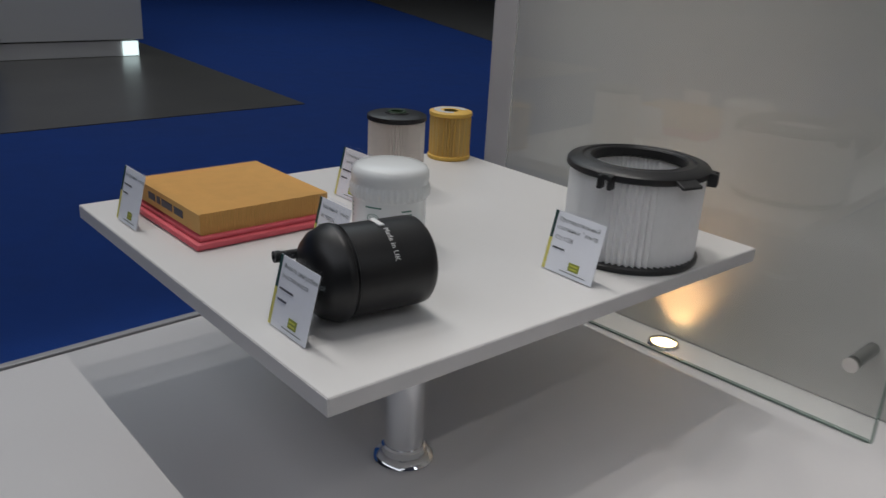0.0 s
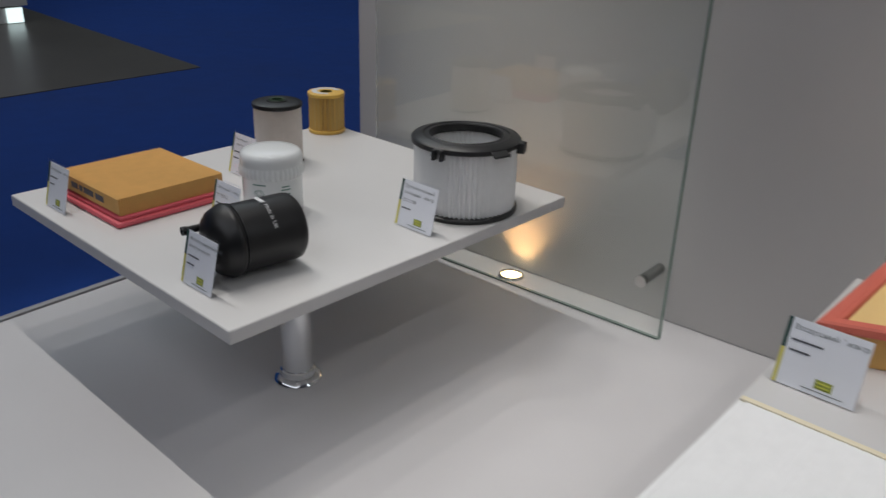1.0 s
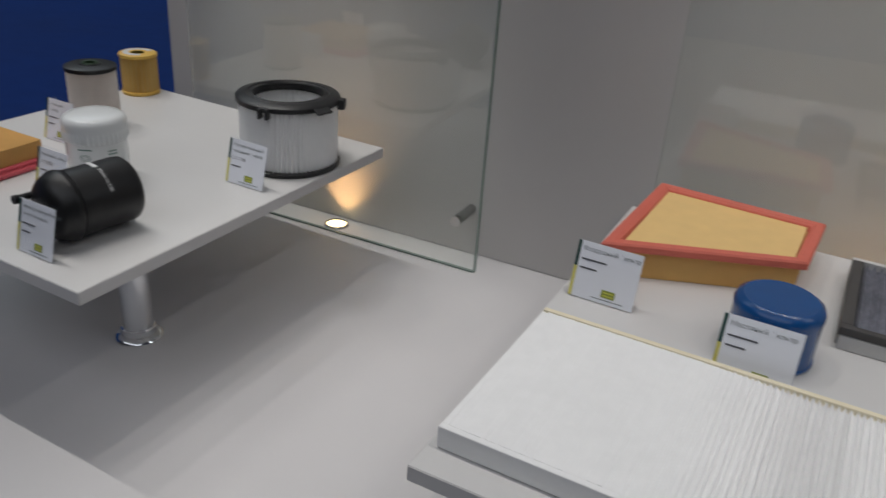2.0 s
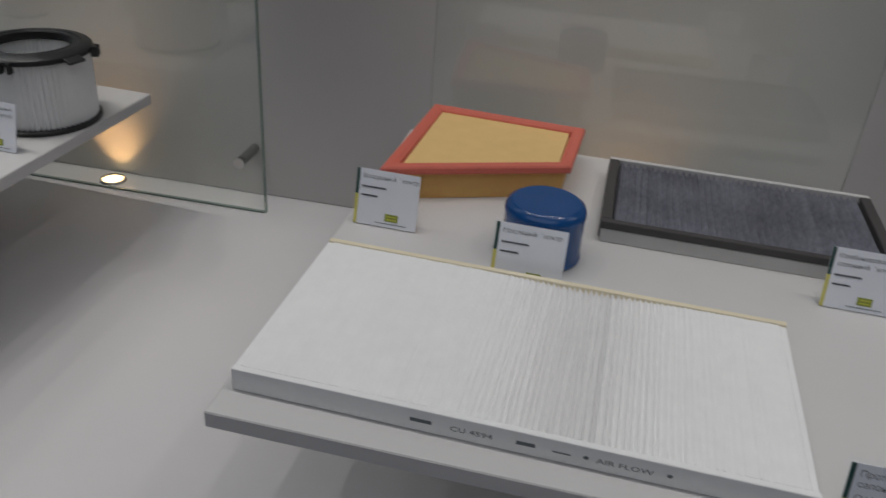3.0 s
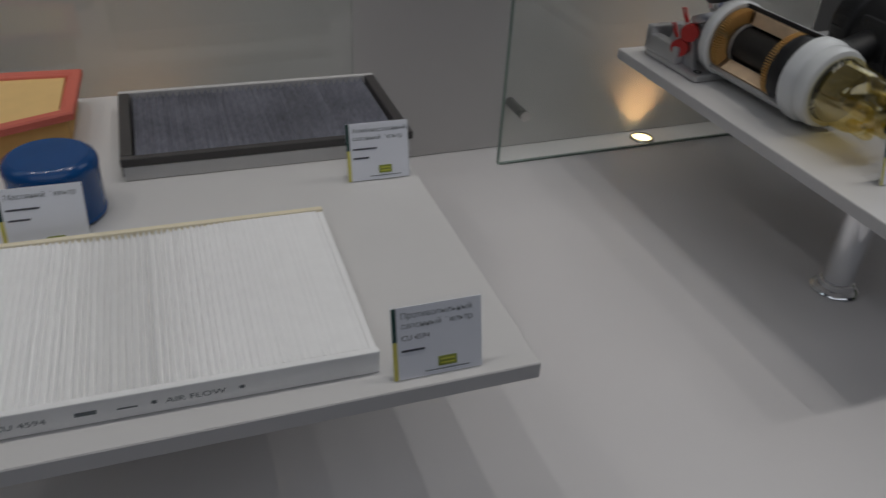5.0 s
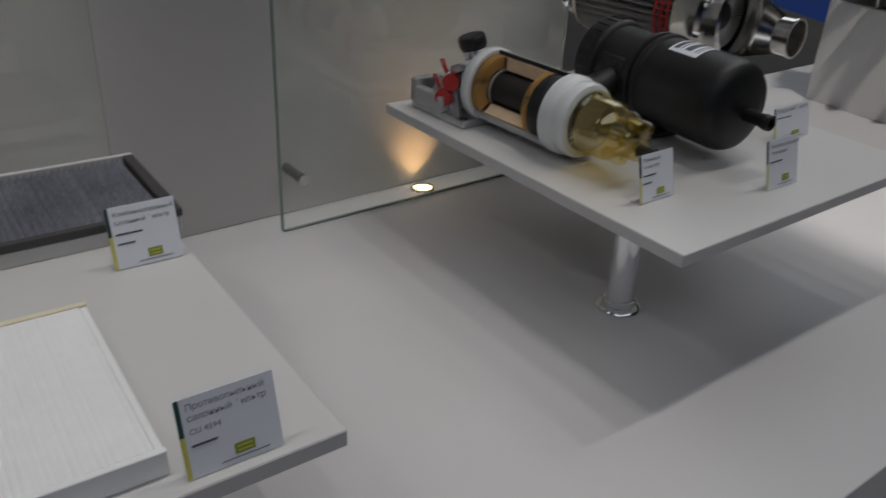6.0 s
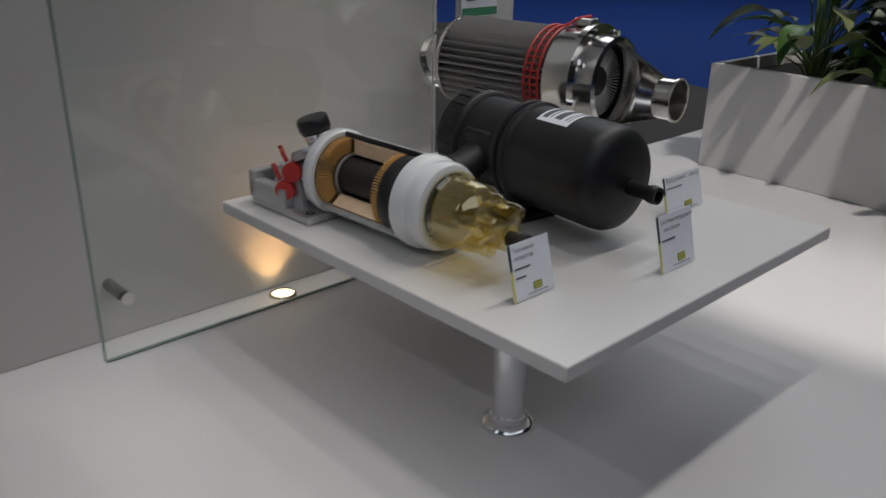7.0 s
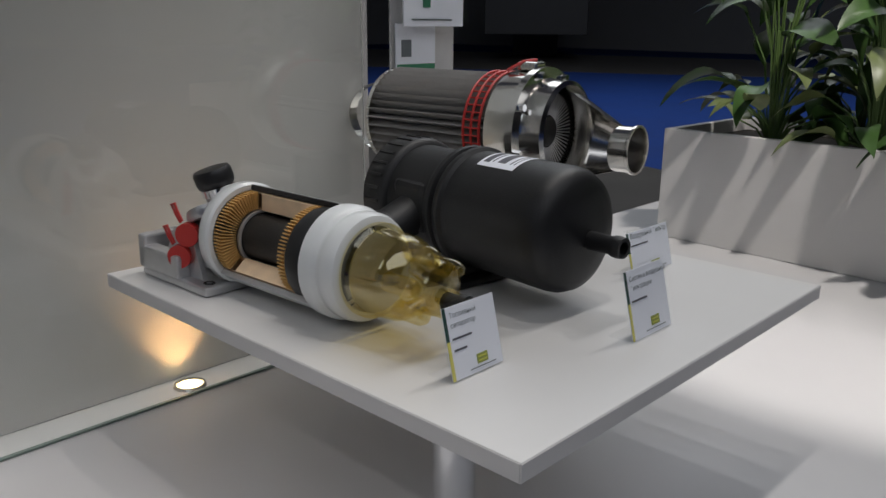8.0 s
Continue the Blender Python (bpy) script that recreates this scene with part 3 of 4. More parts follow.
part("base_ring", lathe([(0.0580, 0.0005), (0.0815, 0.0005), (0.0825, 0.002), (0.0825, 0.0052), (0.0800, 0.0066), (0.0580, 0.0066), (0.0580, 0.0005)], 96), M_BLACKP, rnd, "black plastic base ring", True)
for ang in (-76, 26, 150):
    bm = box(0.080, 0.0915, -0.0085, -0.0035, 0.0815, 0.0945, 0.001)
    box(0.080, 0.0915, 0.0035, 0.0085, 0.0815, 0.0945, 0.001, bm)
    box(0.079, 0.0875, -0.0085, 0.0085, 0.0905, 0.0950, 0.001, bm)
    bm.transform(Matrix.Rotation(radians(ang), 4, "Z"))
    part("clip", bm, M_BLACKP, rnd, "forked black snap clip")
for ang in (-14, 112):
    bm = box(0.079, 0.0945, -0.014, 0.014, 0.0900, 0.0930, 0.001)
    bm.transform(Matrix.Rotation(radians(ang), 4, "Z") @ Matrix.Translation((0.085, 0, 0.092)) @ Matrix.Rotation(radians(18), 4, "Y") @ Matrix.Translation((-0.085, 0, -0.092)))
    part("tab", bm, M_BLACKP, rnd, "flat black pull tab")


# ---- table two: cabin filters, coral framed filter, blue canister ----
cab = thing("cabin_filter", pose(0.4835, 0.0015, H, 0, 0, 0.8) @ Matrix.Diagonal((1.094, 1.184, 0.80, 1)) @ pose(-0.466, 0.0265, 0), "long white pleated cabin filter with creamy edges", "cabin filter")
part("pleat_pack", pleats(0.472, 0.929, -0.020, 0.184, 0.0006, 0.0290, 0.0300, 84, uneven=0.0006, low=lambda x: 0.0297 - 0.0085 * math.exp(-((x - 0.748) / 0.070) ** 2)), M_FLEECE, cab, "white pleated fleece")
bm = box(0.466, 0.9365, -0.0265, -0.0205, 0.0005, 0.0305, 0.0012)
part("front_band", bm, M_FLEECE, cab, "smooth white fleece side band")
part("back_band", box(0.466, 0.936, 0.1845, 0.1905, 0.0005, 0.0312, 0.0012), M_CREAM, cab, "cream glued edge band")
part("side_band", box(0.4655, 0.4715, -0.0200, 0.1840, 0.0005, 0.0285, 0.0012), M_FLEECE, cab)
part("side_band", box(0.9295, 0.9355, -0.0200, 0.1840, 0.0005, 0.0285, 0.0012), M_FLEECE, cab)
FX = Matrix.Rotation(radians(90), 4, "X")
for x0, s in ((0.655, "CU 4594"), (0.772, "AIR FLOW")):
    lettering(s, 0.0095, Matrix.Translation((x0, -0.0268, 0.0115)) @ FX, M_INKGREY, cab)
for x0, x1 in ((0.622, 0.640), (0.709, 0.724), (0.738, 0.752)):
    part("print_bar", box(x0, x1, -0.0270, -0.0266, 0.0135, 0.0180 if x0 < 0.73 else 0.0148), M_INKGREY, cab)
for x0 in (0.764, 0.828):
    part("print_bar", rod((x0, -0.0266, 0.0155), (x0, -0.0270, 0.0155), 0.0022, 10), M_INKGREY, cab)

trap = thing("wedge_air_filter", pose(0, 0, H), "wedge-shaped ochre air filter with a coral seal frame", "air filter")
TR = [(0.4915, 0.674), (0.732, 0.667), (0.729, 0.518), (0.488, 0.411)]


def inset(poly, d):
    c = Vector((sum(p[0] for p in poly) / 4, sum(p[1] for p in poly) / 4))
    out = []
    for i, p in enumerate(poly):
        a, b, e = Vector(poly[i - 1]), Vector(p), Vector(poly[(i + 1) % 4])
        n1 = (b - a).orthogonal().normalized()
        n2 = (e - b).orthogonal().normalized()
        n1 = n1 if n1.dot(c - b) > 0 else -n1
        n2 = n2 if n2.dot(c - b) > 0 else -n2
        k = (n1 + n2) / (1 + n1.dot(n2))
        out.append(tuple(b + k * d))
    return out


def frame_ring(outer, levels):
    """Rings of (inset, height) joined into one closed band."""
    bm = bmesh.new()
    rings = [[bm.verts.new((x, y, z)) for x, y in inset(outer, d)] for d, z in levels]
    for A, B in zip(rings, rings[1:] + rings[:1]):
        for i in range(4):
            j = (i + 1) % 4
            bm.faces.new((A[i], A[j], B[j], B[i]))
    return bm


part("seal_frame", frame_ring(TR, [(0.001, 0.040), (0.0, 0.043), (0.0, 0.049), (0.002, 0.0515), (0.012, 0.0515), (0.014, 0.0500), (0.0165, 0.0500), (0.018, 0.0480), (0.019, 0.040)]), M_CORAL, trap, "coral polyurethane seal frame")
low = inset(TR, 0.010)
top = inset(TR, 0.0188)


def edge_y(poly, a, b, x):
    (x0, y0), (x1, y1) = poly[a], poly[b]
    return y0 + (y1 - y0) * (x - x0) / (x1 - x0)


x_lo, x_hi = low[3][0] + 0.001, low[2][0] - 0.001
part("paper_body", pleats(x_lo, x_hi, 0, 0, 0.0006, 0.0395, 0.0398, 60, left=lambda x: edge_y(low, 3, 2, x) + 0.0006 * math.cos(x * 1700), right=lambda x: low[0][1]), M_PAPERF, trap, "ochre pleated paper body")
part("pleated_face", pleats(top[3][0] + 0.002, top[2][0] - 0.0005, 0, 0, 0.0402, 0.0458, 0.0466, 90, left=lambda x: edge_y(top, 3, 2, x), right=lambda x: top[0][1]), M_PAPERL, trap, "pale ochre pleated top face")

blue = thing("spin_on_oil_filter", pose(0.716, 0.3543, H) @ Matrix.Diagonal((1.10, 1.10, 1.06, 1)), "glossy dark blue spin-on oil filter canister", "oil filter")
part("shell", lathe([(0, 0.0005), (0.042, 0.0005), (0.0440, 0.003), (0.0440, 0.052), (0.0448, 0.056), (0.0448, 0.060), (0.0425, 0.066), (0.037, 0.0695), (0.034, 0.0690), (0.016, 0.0700), (0, 0.0702)], 72), M_BENAM, blue, smooth=True)

part("seam_ring", lathe([(0.0441, 0.0030), (0.0450, 0.0036), (0.0450, 0.0058), (0.0441, 0.0064)], 72), M_BENAM, blue, "rolled seam at the base", True)
part("gasket", lathe([(0.030, 0.0), (0.036, 0.0), (0.036, 0.0004), (0.030, 0.0004)], 48), M_BLACKP, blue, "black rubber gasket")

cu = thing("charcoal_cabin_filter", pose(0.7812, 0.4132, H, 0, 0, 1.3) @ Matrix.Diagonal((1.149, 1.236, 0.95, 1)) @ pose(-0.738, -0.3345, 0), "charcoal grey pleated cabin filter in a grey frame", "cabin filter")
part("pleat_pack", pleats(0.752, 1.040, 0.344, 0.500, 0.0006, 0.0215, 0.0295, 38, uneven=0.0007), M_CARBON, cu, "charcoal speckled pleated fleece")
part("front_band", box(0.738, 1.054, 0.3345, 0.3430, 0.0205, 0.0315, 0.0012), M_GREYP, cu, "dark grey front frame bar")
part("base_band", box(0.740, 1.052, 0.3352, 0.3432, 0.0005, 0.0200, 0.0012), M_LIGHTP, cu, "light grey fleece base band")
part("back_band", box(0.738, 1.054, 0.5010, 0.5080, 0.0005, 0.0315, 0.0012), M_LIGHTP, cu)
part("side_band", box(0.738, 0.7505, 0.3435, 0.5005, 0.0005, 0.0320, 0.0015), M_GREYP, cu, "dark grey end bar")
part("side_band", box(1.0415, 1.054, 0.3435, 0.5005, 0.0005, 0.0320, 0.0015), M_GREYP, cu, "dark grey end bar")


# ---- table three: cut-away separator, black housing, steel filter ----
sep = thing("fuel_water_separator", pose(1.736, 0.588, H + 0.0670, 0, 0, 4.5) @ Matrix.Diagonal((1.15, 1.23, 1.165, 1)), "cut-away white fuel separator with amber bowl on aluminium bracket", "fuel separator")
AY = Matrix.Rotation(radians(90), 4, "X")     # lathe z runs towards -y, lathe x stays x, lathe y becomes z
OPEN0, OPEN1 = 84, 222                        # the cut-away window in degrees round the axis
RS = 0.052
part("shell", lathe([(0.0485, 0.008), (RS, 0.008), (RS, 0.150), (0.0485, 0.150), (0.0485, 0.008)], 72, OPEN1, OPEN0 + 360, m=AY), M_WENAM, sep, "white enamelled shell cut open", True)
# near-black sheet just inside the white shell
part("shell_inner_sheet", lathe([(0.0482, 0.009), (0.0482, 0.149)], 64, OPEN1, OPEN0 + 360, m=AY), M_DARK, sep)
part("shell_ring", lathe([(0.0470, -0.004), (0.0530, -0.004), (0.0545, -0.002), (0.0545, 0.008), (RS, 0.0105), (0.0470, 0.0105)], 72, m=AY), M_WENAM, sep, "white rim ring", True)
part("shoulder", lathe([(0.044, 0.146), (RS, 0.146), (0.0542, 0.148), (0.0545, 0.160), (0.0520, 0.164), (0.0500, 0.166), (0.0500, 0.169), (0.0512, 0.171), (0.0512, 0.181), (0.0490, 0.186), (0.0440, 0.188), (0.0400, 0.188)], 72, m=AY), M_WENAM, sep, "white enamelled stepped shoulder", True)
for a in (OPEN0, OPEN1):
    bm = box(0.0470, RS + 0.0006, -0.0016, 0.0016, 0.010, 0.148, 0.0004, seg=1)
    bm.transform(AY @ Matrix.Rotation(radians(a), 4, "Z"))
    part("cut_edge", bm, M_BLACKP if a == OPEN0 else M_ALU, sep, "bare edge of the cut shell")
# folded paper of the element, left standing at both ends and as flat cut faces between
def paper_folds(z0, z1, a0, a1, n, ri, ro):
    da = radians((a1 - a0) / n) * 0.17
    bm = bmesh.new()
    vs = []
    for r, s in ((ri, 0.8), (ro, 1.0)):
        for sg in (-1, 1):
            for z in (z0, z1):
                vs.append(bm.verts.new((r * math.cos(sg * da * s), r * math.sin(sg * da * s), z)))
    for f in ((0, 1, 3, 2), (4, 5, 7, 6), (0, 1, 5, 4), (2, 3, 7, 6), (0, 2, 6, 4), (1, 3, 7, 5)):
        bm.faces.new([vs[k] for k in f])
    first = part("paper_fold", bm, M_PAPERF, sep)
    for i in range(n):
        ob = first if i == 0 else new("paper_fold", first.data)
        ob.parent = sep
        ob.matrix_local = AY @ Matrix.Rotation(radians(a0 + (a1 - a0) * (i + 0.5) / n), 4, "Z")


paper_folds(0.0115, 0.024, 86, 218, 30, 0.0287, 0.0468)
paper_folds(0.110, 0.1195, 86, 218, 30, 0.0287, 0.0468)
part("paper_body", lathe([(0.0287, 0.012), (0.0460, 0.012), (0.0460, 0.119), (0.0287, 0.119), (0.0287, 0.012)], 60, OPEN1 - 4, OPEN0 + 364, m=AY), M_PAPERT, sep, "tan filter paper cut flat")
for a in (OPEN0 + 3, OPEN1 - 3):
    bm = box(0.0284, 0.0462, -0.0010, 0.0010, 0.030, 0.112, 0.0003, seg=1)
    bm.transform(AY @ Matrix.Rotation(radians(a), 4, "Z"))
    part("paper_face", bm, M_PAPERT, sep, "flat cut face of tan filter paper")
bm = lathe([(0.0262, 0.012), (0.0278, 0.012), (0.0278, 0.119), (0.0262, 0.119)], 48, OPEN1 + 6, OPEN0 + 354, m=AY)
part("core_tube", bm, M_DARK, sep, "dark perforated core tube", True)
for z in (0.026, 0.106):
    part("core_rim", lathe([(0.0260, z), (0.0285, z), (0.0285, z + 0.003), (0.0260, z + 0.003), (0.0260, z)], 48, m=AY), M_BRUSH, sep, "grey woven core rim", True)
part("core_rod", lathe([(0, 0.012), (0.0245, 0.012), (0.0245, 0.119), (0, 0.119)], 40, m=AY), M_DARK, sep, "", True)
part("end_disc", lathe([(0, 0.1205), (0.0465, 0.1205), (0.0475, 0.124), (0.0475, 0.137), (0.043, 0.144), (0, 0.144)], 64, m=AY, wave=lambda i, r, z: 0.0006 * (i % 6 < 1) if r > 0.04 else 0), M_BLACKP, sep, "black ribbed end disc", True)
bowl = part("bowl", lathe([(0.0430, 0.1885), (0.0440, 0.190), (0.0440, 0.196), (0.0400, 0.199), (0.0385, 0.226), (0.0350, 0.234), (0.0250, 0.241), (0.0250, 0.262), (0.0230, 0.268), (0.0120, 0.272), (0, 0.2725), (0, 0.2705), (0.0110, 0.270), (0.0210, 0.2660), (0.0228, 0.261), (0.0230, 0.240), (0.0335, 0.2325), (0.0366, 0.2255), (0.0381, 0.2000), (0.0400, 0.1925)], 60, m=AY), M_AMBER, sep, "amber transparent water bowl", True)
for a, r, z, s in ((100, 0.028, 0.252, 0.0085), (170, 0.029, 0.250, 0.0085), (230, 0.028, 0.252, 0.0085), (300, 0.028, 0.252, 0.0085), (20, 0.028, 0.252, 0.0085)):
    x, y = r * math.cos(radians(a)), r * math.sin(radians(a))
    part("boss", lathe([(0, z - 0.020), (s, z - 0.018), (s, z + 0.008), (s * 0.72, z + 0.013), (s * 0.4, z + 0.013), (s * 0.35, z + 0.006), (0, z + 0.006)], 20, m=AY @ Matrix.Translation((x, y, 0))), M_AMBER, bowl, "", True)
for a in (140, 200, 330):
    x, y = 0.030 * math.cos(radians(a)), 0.030 * math.sin(radians(a))
    bm = rod((0.020 * math.cos(radians(a)), 0.020 * math.sin(radians(a)), 0.262), (x * 1.15, y * 1.15, 0.258), 0.0052, 12)
    bm.transform(AY)
    part("stub", bm, M_AMBER, bowl, "", True)
bm = rod((0.004, -0.012, 0.268), (0.004, -0.012, 0.283), 0.0085, 18)
rod((0.004, -0.012, 0.283), (0.004, -0.012, 0.291), 0.0105, 12, bm)
bm.transform(AY)
part("drain_plug", bm, M_BLACKP, sep, "black drain plug", True)
part("bowl_plate", lathe([(0, 0.1965), (0.0385, 0.1965), (0.0385, 0.1955), (0, 0.1955)], 40, m=AY), M_TRIM, sep, "grey plate behind the bowl")
# aluminium head and bracket
bm = lathe([(0, -0.030), (0.026, -0.030), (0.034, -0.022), (0.047, -0.012), (0.0535, -0.0045), (0.0535, -0.002), (0, -0.002)], 56, m=AY)
part("head", bm, M_ALU, sep, "cast aluminium filter head", True)
bm = box(-0.060, 0.020, -0.012, 0.108, -0.0570, -0.0470, 0.003)
box(-0.062, -0.044, 0.036, 0.108, -0.0480, -0.022, 0.003, bm)
box(-0.062, 0.030, 0.096, 0.110, -0.0480, -0.010, 0.003, bm)
box(-0.020, 0.020, 0.015, 0.098, -0.0480, -0.010, 0.006, bm)
part("bracket", bm, M_ALU, sep, "cast aluminium mounting bracket")
for sx in (-0.046, 0.006):
    bm = bmesh.new()
    vs = [(sx, 0.012, -0.048), (sx, 0.090, -0.048), (sx, 0.060, 0.004), (sx, 0.030, 0.004)]
    lo = [bm.verts.new(v) for v in vs]
    hi = [bm.verts.new((v[0] + 0.006, v[1], v[2])) for v in vs]
    bm.faces.new(lo), bm.faces.new(hi)
    for i in range(4):
        bm.faces.new((lo[i], lo[(i + 1) % 4], hi[(i + 1) % 4], hi[i]))
    part("rib", bm, M_ALU, sep)
for bx, by in ((-0.046, 0.002), (0.010, 0.002)):
    part("bolt_hole", lathe([(0.0030, 0.0004), (0.0060, 0.0004), (0.0060, 0.0012), (0.0030, 0.0012)], 20, m=Matrix.Translation((bx, by, -0.0475))), M_DARK, sep)
neck = part("pump_neck", rod((-0.006, 0.016, 0.016), (-0.013, 0.024, 0.046), 0.0150, 28, None, 0.0165), M_ALU, sep, "angled aluminium pump neck", True)
part("knob", lathe([(0, -0.004), (0.0165, -0.004), (0.0195, -0.001), (0.0200, 0.004), (0.0200, 0.013), (0.0185, 0.0165), (0.0120, 0.0175), (0, 0.0172)], 40, wave=lambda i, r, z: 0.0005 * (i % 2) if r > 0.0196 else 0, m=Matrix.Translation((-0.014, 0.025, 0.051)) @ Matrix.Rotation(radians(-14), 4, "Y") @ Matrix.Rotation(radians(-10), 4, "X")), M_BLACKP, neck, "black ribbed pump knob", True)
part("collar", rod((-0.0118, 0.0225, 0.040), (-0.0132, 0.0243, 0.0472), 0.0182, 28), M_CHROME, neck, "", True)
part("pump_ring", lathe([(0.010, -0.006), (0.024, -0.006), (0.026, 0), (0.024, 0.006), (0.010, 0.006)], 32, m=Matrix.Translation((-0.020, 0.030, 0.020)) @ Matrix.Rotation(radians(-28), 4, "X")), M_ALU, sep, "", True)
for bx, by, bz in ((-0.042, 0.036, 0.000), (-0.048, 0.044, -0.024)):
    plug = part("plug", rod((bx, by, bz), (bx - 0.009, by - 0.006, bz), 0.0125, 24), M_RED, sep, "red plastic transport plug", True)
    pts = [(bx - 0.008, by + 0.004, bz + 0.012), (bx - 0.009, by + 0.012, bz + 0.022), (bx - 0.010, by + 0.016, bz + 0.030), (bx - 0.010, by + 0.010, bz + 0.032), (bx - 0.009, by + 0.006, bz + 0.022), (bx - 0.008, by + 0.001, bz + 0.014)]
    part("pull_tab", tube(pts, 0.0016, 8), M_RED, plug, "", True)
    part("socket", rod((bx + 0.018, by, bz), (bx, by, bz), 0.0115, 24), M_ALU, plug, "aluminium port", True)

hou = thing("breather_filter_housing", pose(1.974, 0.560, H + 0.0935, 0, 0, -3.1) @ Matrix.Diagonal((1.07, 1.185, 1.105, 1)), "matt black plastic breather housing with side ports", "filter housing")
part("body", lathe([(0, 0.0), (0.060, 0.0), (0.068, 0.003), (0.0690, 0.010), (0.0690, 0.034), (0.066, 0.038), (0.0615, 0.040), (0.0605, 0.106), (0.0650, 0.108), (0.0690, 0.110), (0.0700, 0.113), (0.0690, 0.117), (0.0640, 0.119), (0.0640, 0.122), (0.0690, 0.124), (0.0705, 0.127), (0.0700, 0.132), (0.0660, 0.135), (0.0650, 0.142), (0.0660, 0.152), (0.0665, 0.246), (0.0655, 0.255), (0.0615, 0.263), (0.052, 0.2685), (0.034, 0.2715), (0, 0.2725)], 80, m=AY), M_BLACKH, hou, smooth=True)
for i in range(28):
    a = 2 * math.pi * i / 28
    bm = box(0.0685, 0.0705, -0.0018, 0.0018, 0.006, 0.032, 0.0005, seg=1)
    bm.transform(AY @ Matrix.Rotation(a, 4, "Z"))
    part("grip_rib", bm, M_BLACKH, hou)
port = part("side_port", lathe([(0.0260, 0), (0.0240, 0.050), (0.0225, 0.092), (0.0240, 0.094), (0.0240, 0.102), (0.0190, 0.102), (0.0185, 0.030)], 36, m=Matrix.Translation((0, -0.072, 0.006)) @ Matrix.Rotation(radians(-90), 4, "Y") @ Matrix.Rotation(radians(-18), 4, "Y")), M_BLACKH, hou, "open round side port", True)
part("port_base", box(-0.060, -0.02, -0.100, -0.046, -0.030, 0.030, 0.008), M_BLACKH, hou)
part("outlet_nipple", lathe([(0.0100, 0.262), (0.0095, 0.297), (0.0110, 0.301), (0.0115, 0.306), (0.0105, 0.312), (0.0068, 0.312), (0.0066, 0.270)], 28, m=AY @ Matrix.Translation((0.012, -0.008, 0))), M_BLACKH, hou, "thin outlet nipple", True)
bm = box(-0.048, 0.048, -0.128, -0.112, -0.0838, -0.030, 0.006)
box(-0.054, 0.054, -0.150, -0.090, -0.0842, -0.076, 0.003, bm)
part("mount_foot", bm, M_BLACKH, hou, "black mounting foot")
bm = bmesh.new()
NS = 14
rows_ = []
for i in range(NS + 1):
    a = radians(62 + 58 * i / NS)
    rows_.append([bm.verts.new((0.0669 * math.cos(a), 0.0669 * math.sin(a), z)) for z in (0.156, 0.206)])
for A, B in zip(rows_, rows_[1:]):
    bm.faces.new((A[0], A[1], B[1], B[0]))
bm.transform(AY)
lab = part("sticker", bm, M_PAPER, hou, "white printed sticker", True)
for k, (z0, z1, a0, a1) in enumerate(((0.160, 0.168, 80, 114), (0.171, 0.173, 84, 112), (0.178, 0.189, 76, 112), (0.195, 0.197, 72, 112), (0.200, 0.2015, 80, 112))):
    part("print_bar", lathe([(0.0671, z0), (0.0671, z1)], 10, a0, a1, m=AY), M_INK, lab)

ste = thing("steel_air_filter", pose(2.168, 0.797, H + 0.162, 0, 0, 7.2) @ Matrix.Diagonal((1.09, 1.22, 1.12, 1)), "polished stainless pleated air filter with red mesh band", "air filter")
RP = 0.075
bm = pleated_ring(38, RP - 0.019, RP, 0.0, 0.205)
bm.transform(AY)
part("pleat_pack", bm, M_BRUSH, ste, "grey wire mesh pleats")
part("core", lathe([(0, 0.0), (RP - 0.021, 0.0), (RP - 0.021, 0.205)], 40, m=AY), M_DARK, ste)
part("end_plate", lathe([(0, -0.004), (0.073, -0.004), (0.074, -0.001), (0.073, 0.003), (0, 0.003)], 60, m=AY), M_STEEL, ste, "flat steel end plate", True)
for z in (0.168, 0.180, 0.192):
    bm = tube([((RP + 0.0012) * math.cos(2 * math.pi * i / 48), (RP + 0.0012) * math.sin(2 * math.pi * i / 48), z) for i in range(49)], 0.0018, 6)
    bm.transform(AY)
    part("red_cord", bm, M_RED, ste, "red cord round the pleats", True)
for i in range(46):
    a = 2 * math.pi * (i + 0.5) / 46
    c, s = math.cos(a), math.sin(a)
    bm = rod(((RP + 0.001) * c, (RP + 0.001) * s, 0.166), ((RP + 0.001) * c, (RP + 0.001) * s, 0.194), 0.0013, 5)
    bm.transform(AY)
    part("red_mesh_wire", bm, M_RED, ste)
fl = part("flange", lathe([(RP - 0.012, 0.200), (RP + 0.003, 0.200), (RP + 0.004, 0.204), (RP + 0.004, 0.232), (RP + 0.010, 0.236), (RP + 0.010, 0.246), (RP - 0.004, 0.248), (RP - 0.006, 0.256), (RP - 0.006, 0.275), (RP - 0.012, 0.278), (RP - 0.014, 0.270), (RP - 0.014, 0.206)], 72, m=AY), M_STEEL, ste, "polished stepped steel flange", True)
for i in range(8):
    a = 2 * math.pi * i / 8 + 0.3
    bm = rod(((RP + 0.003) * math.cos(a), (RP + 0.003) * math.sin(a), 0.246), ((RP + 0.003) * math.cos(a), (RP + 0.003) * math.sin(a), 0.254), 0.0052, 6)
    bm.transform(AY)
    part("bolt", bm, M_CHROME, fl, "hexagon bolt head")
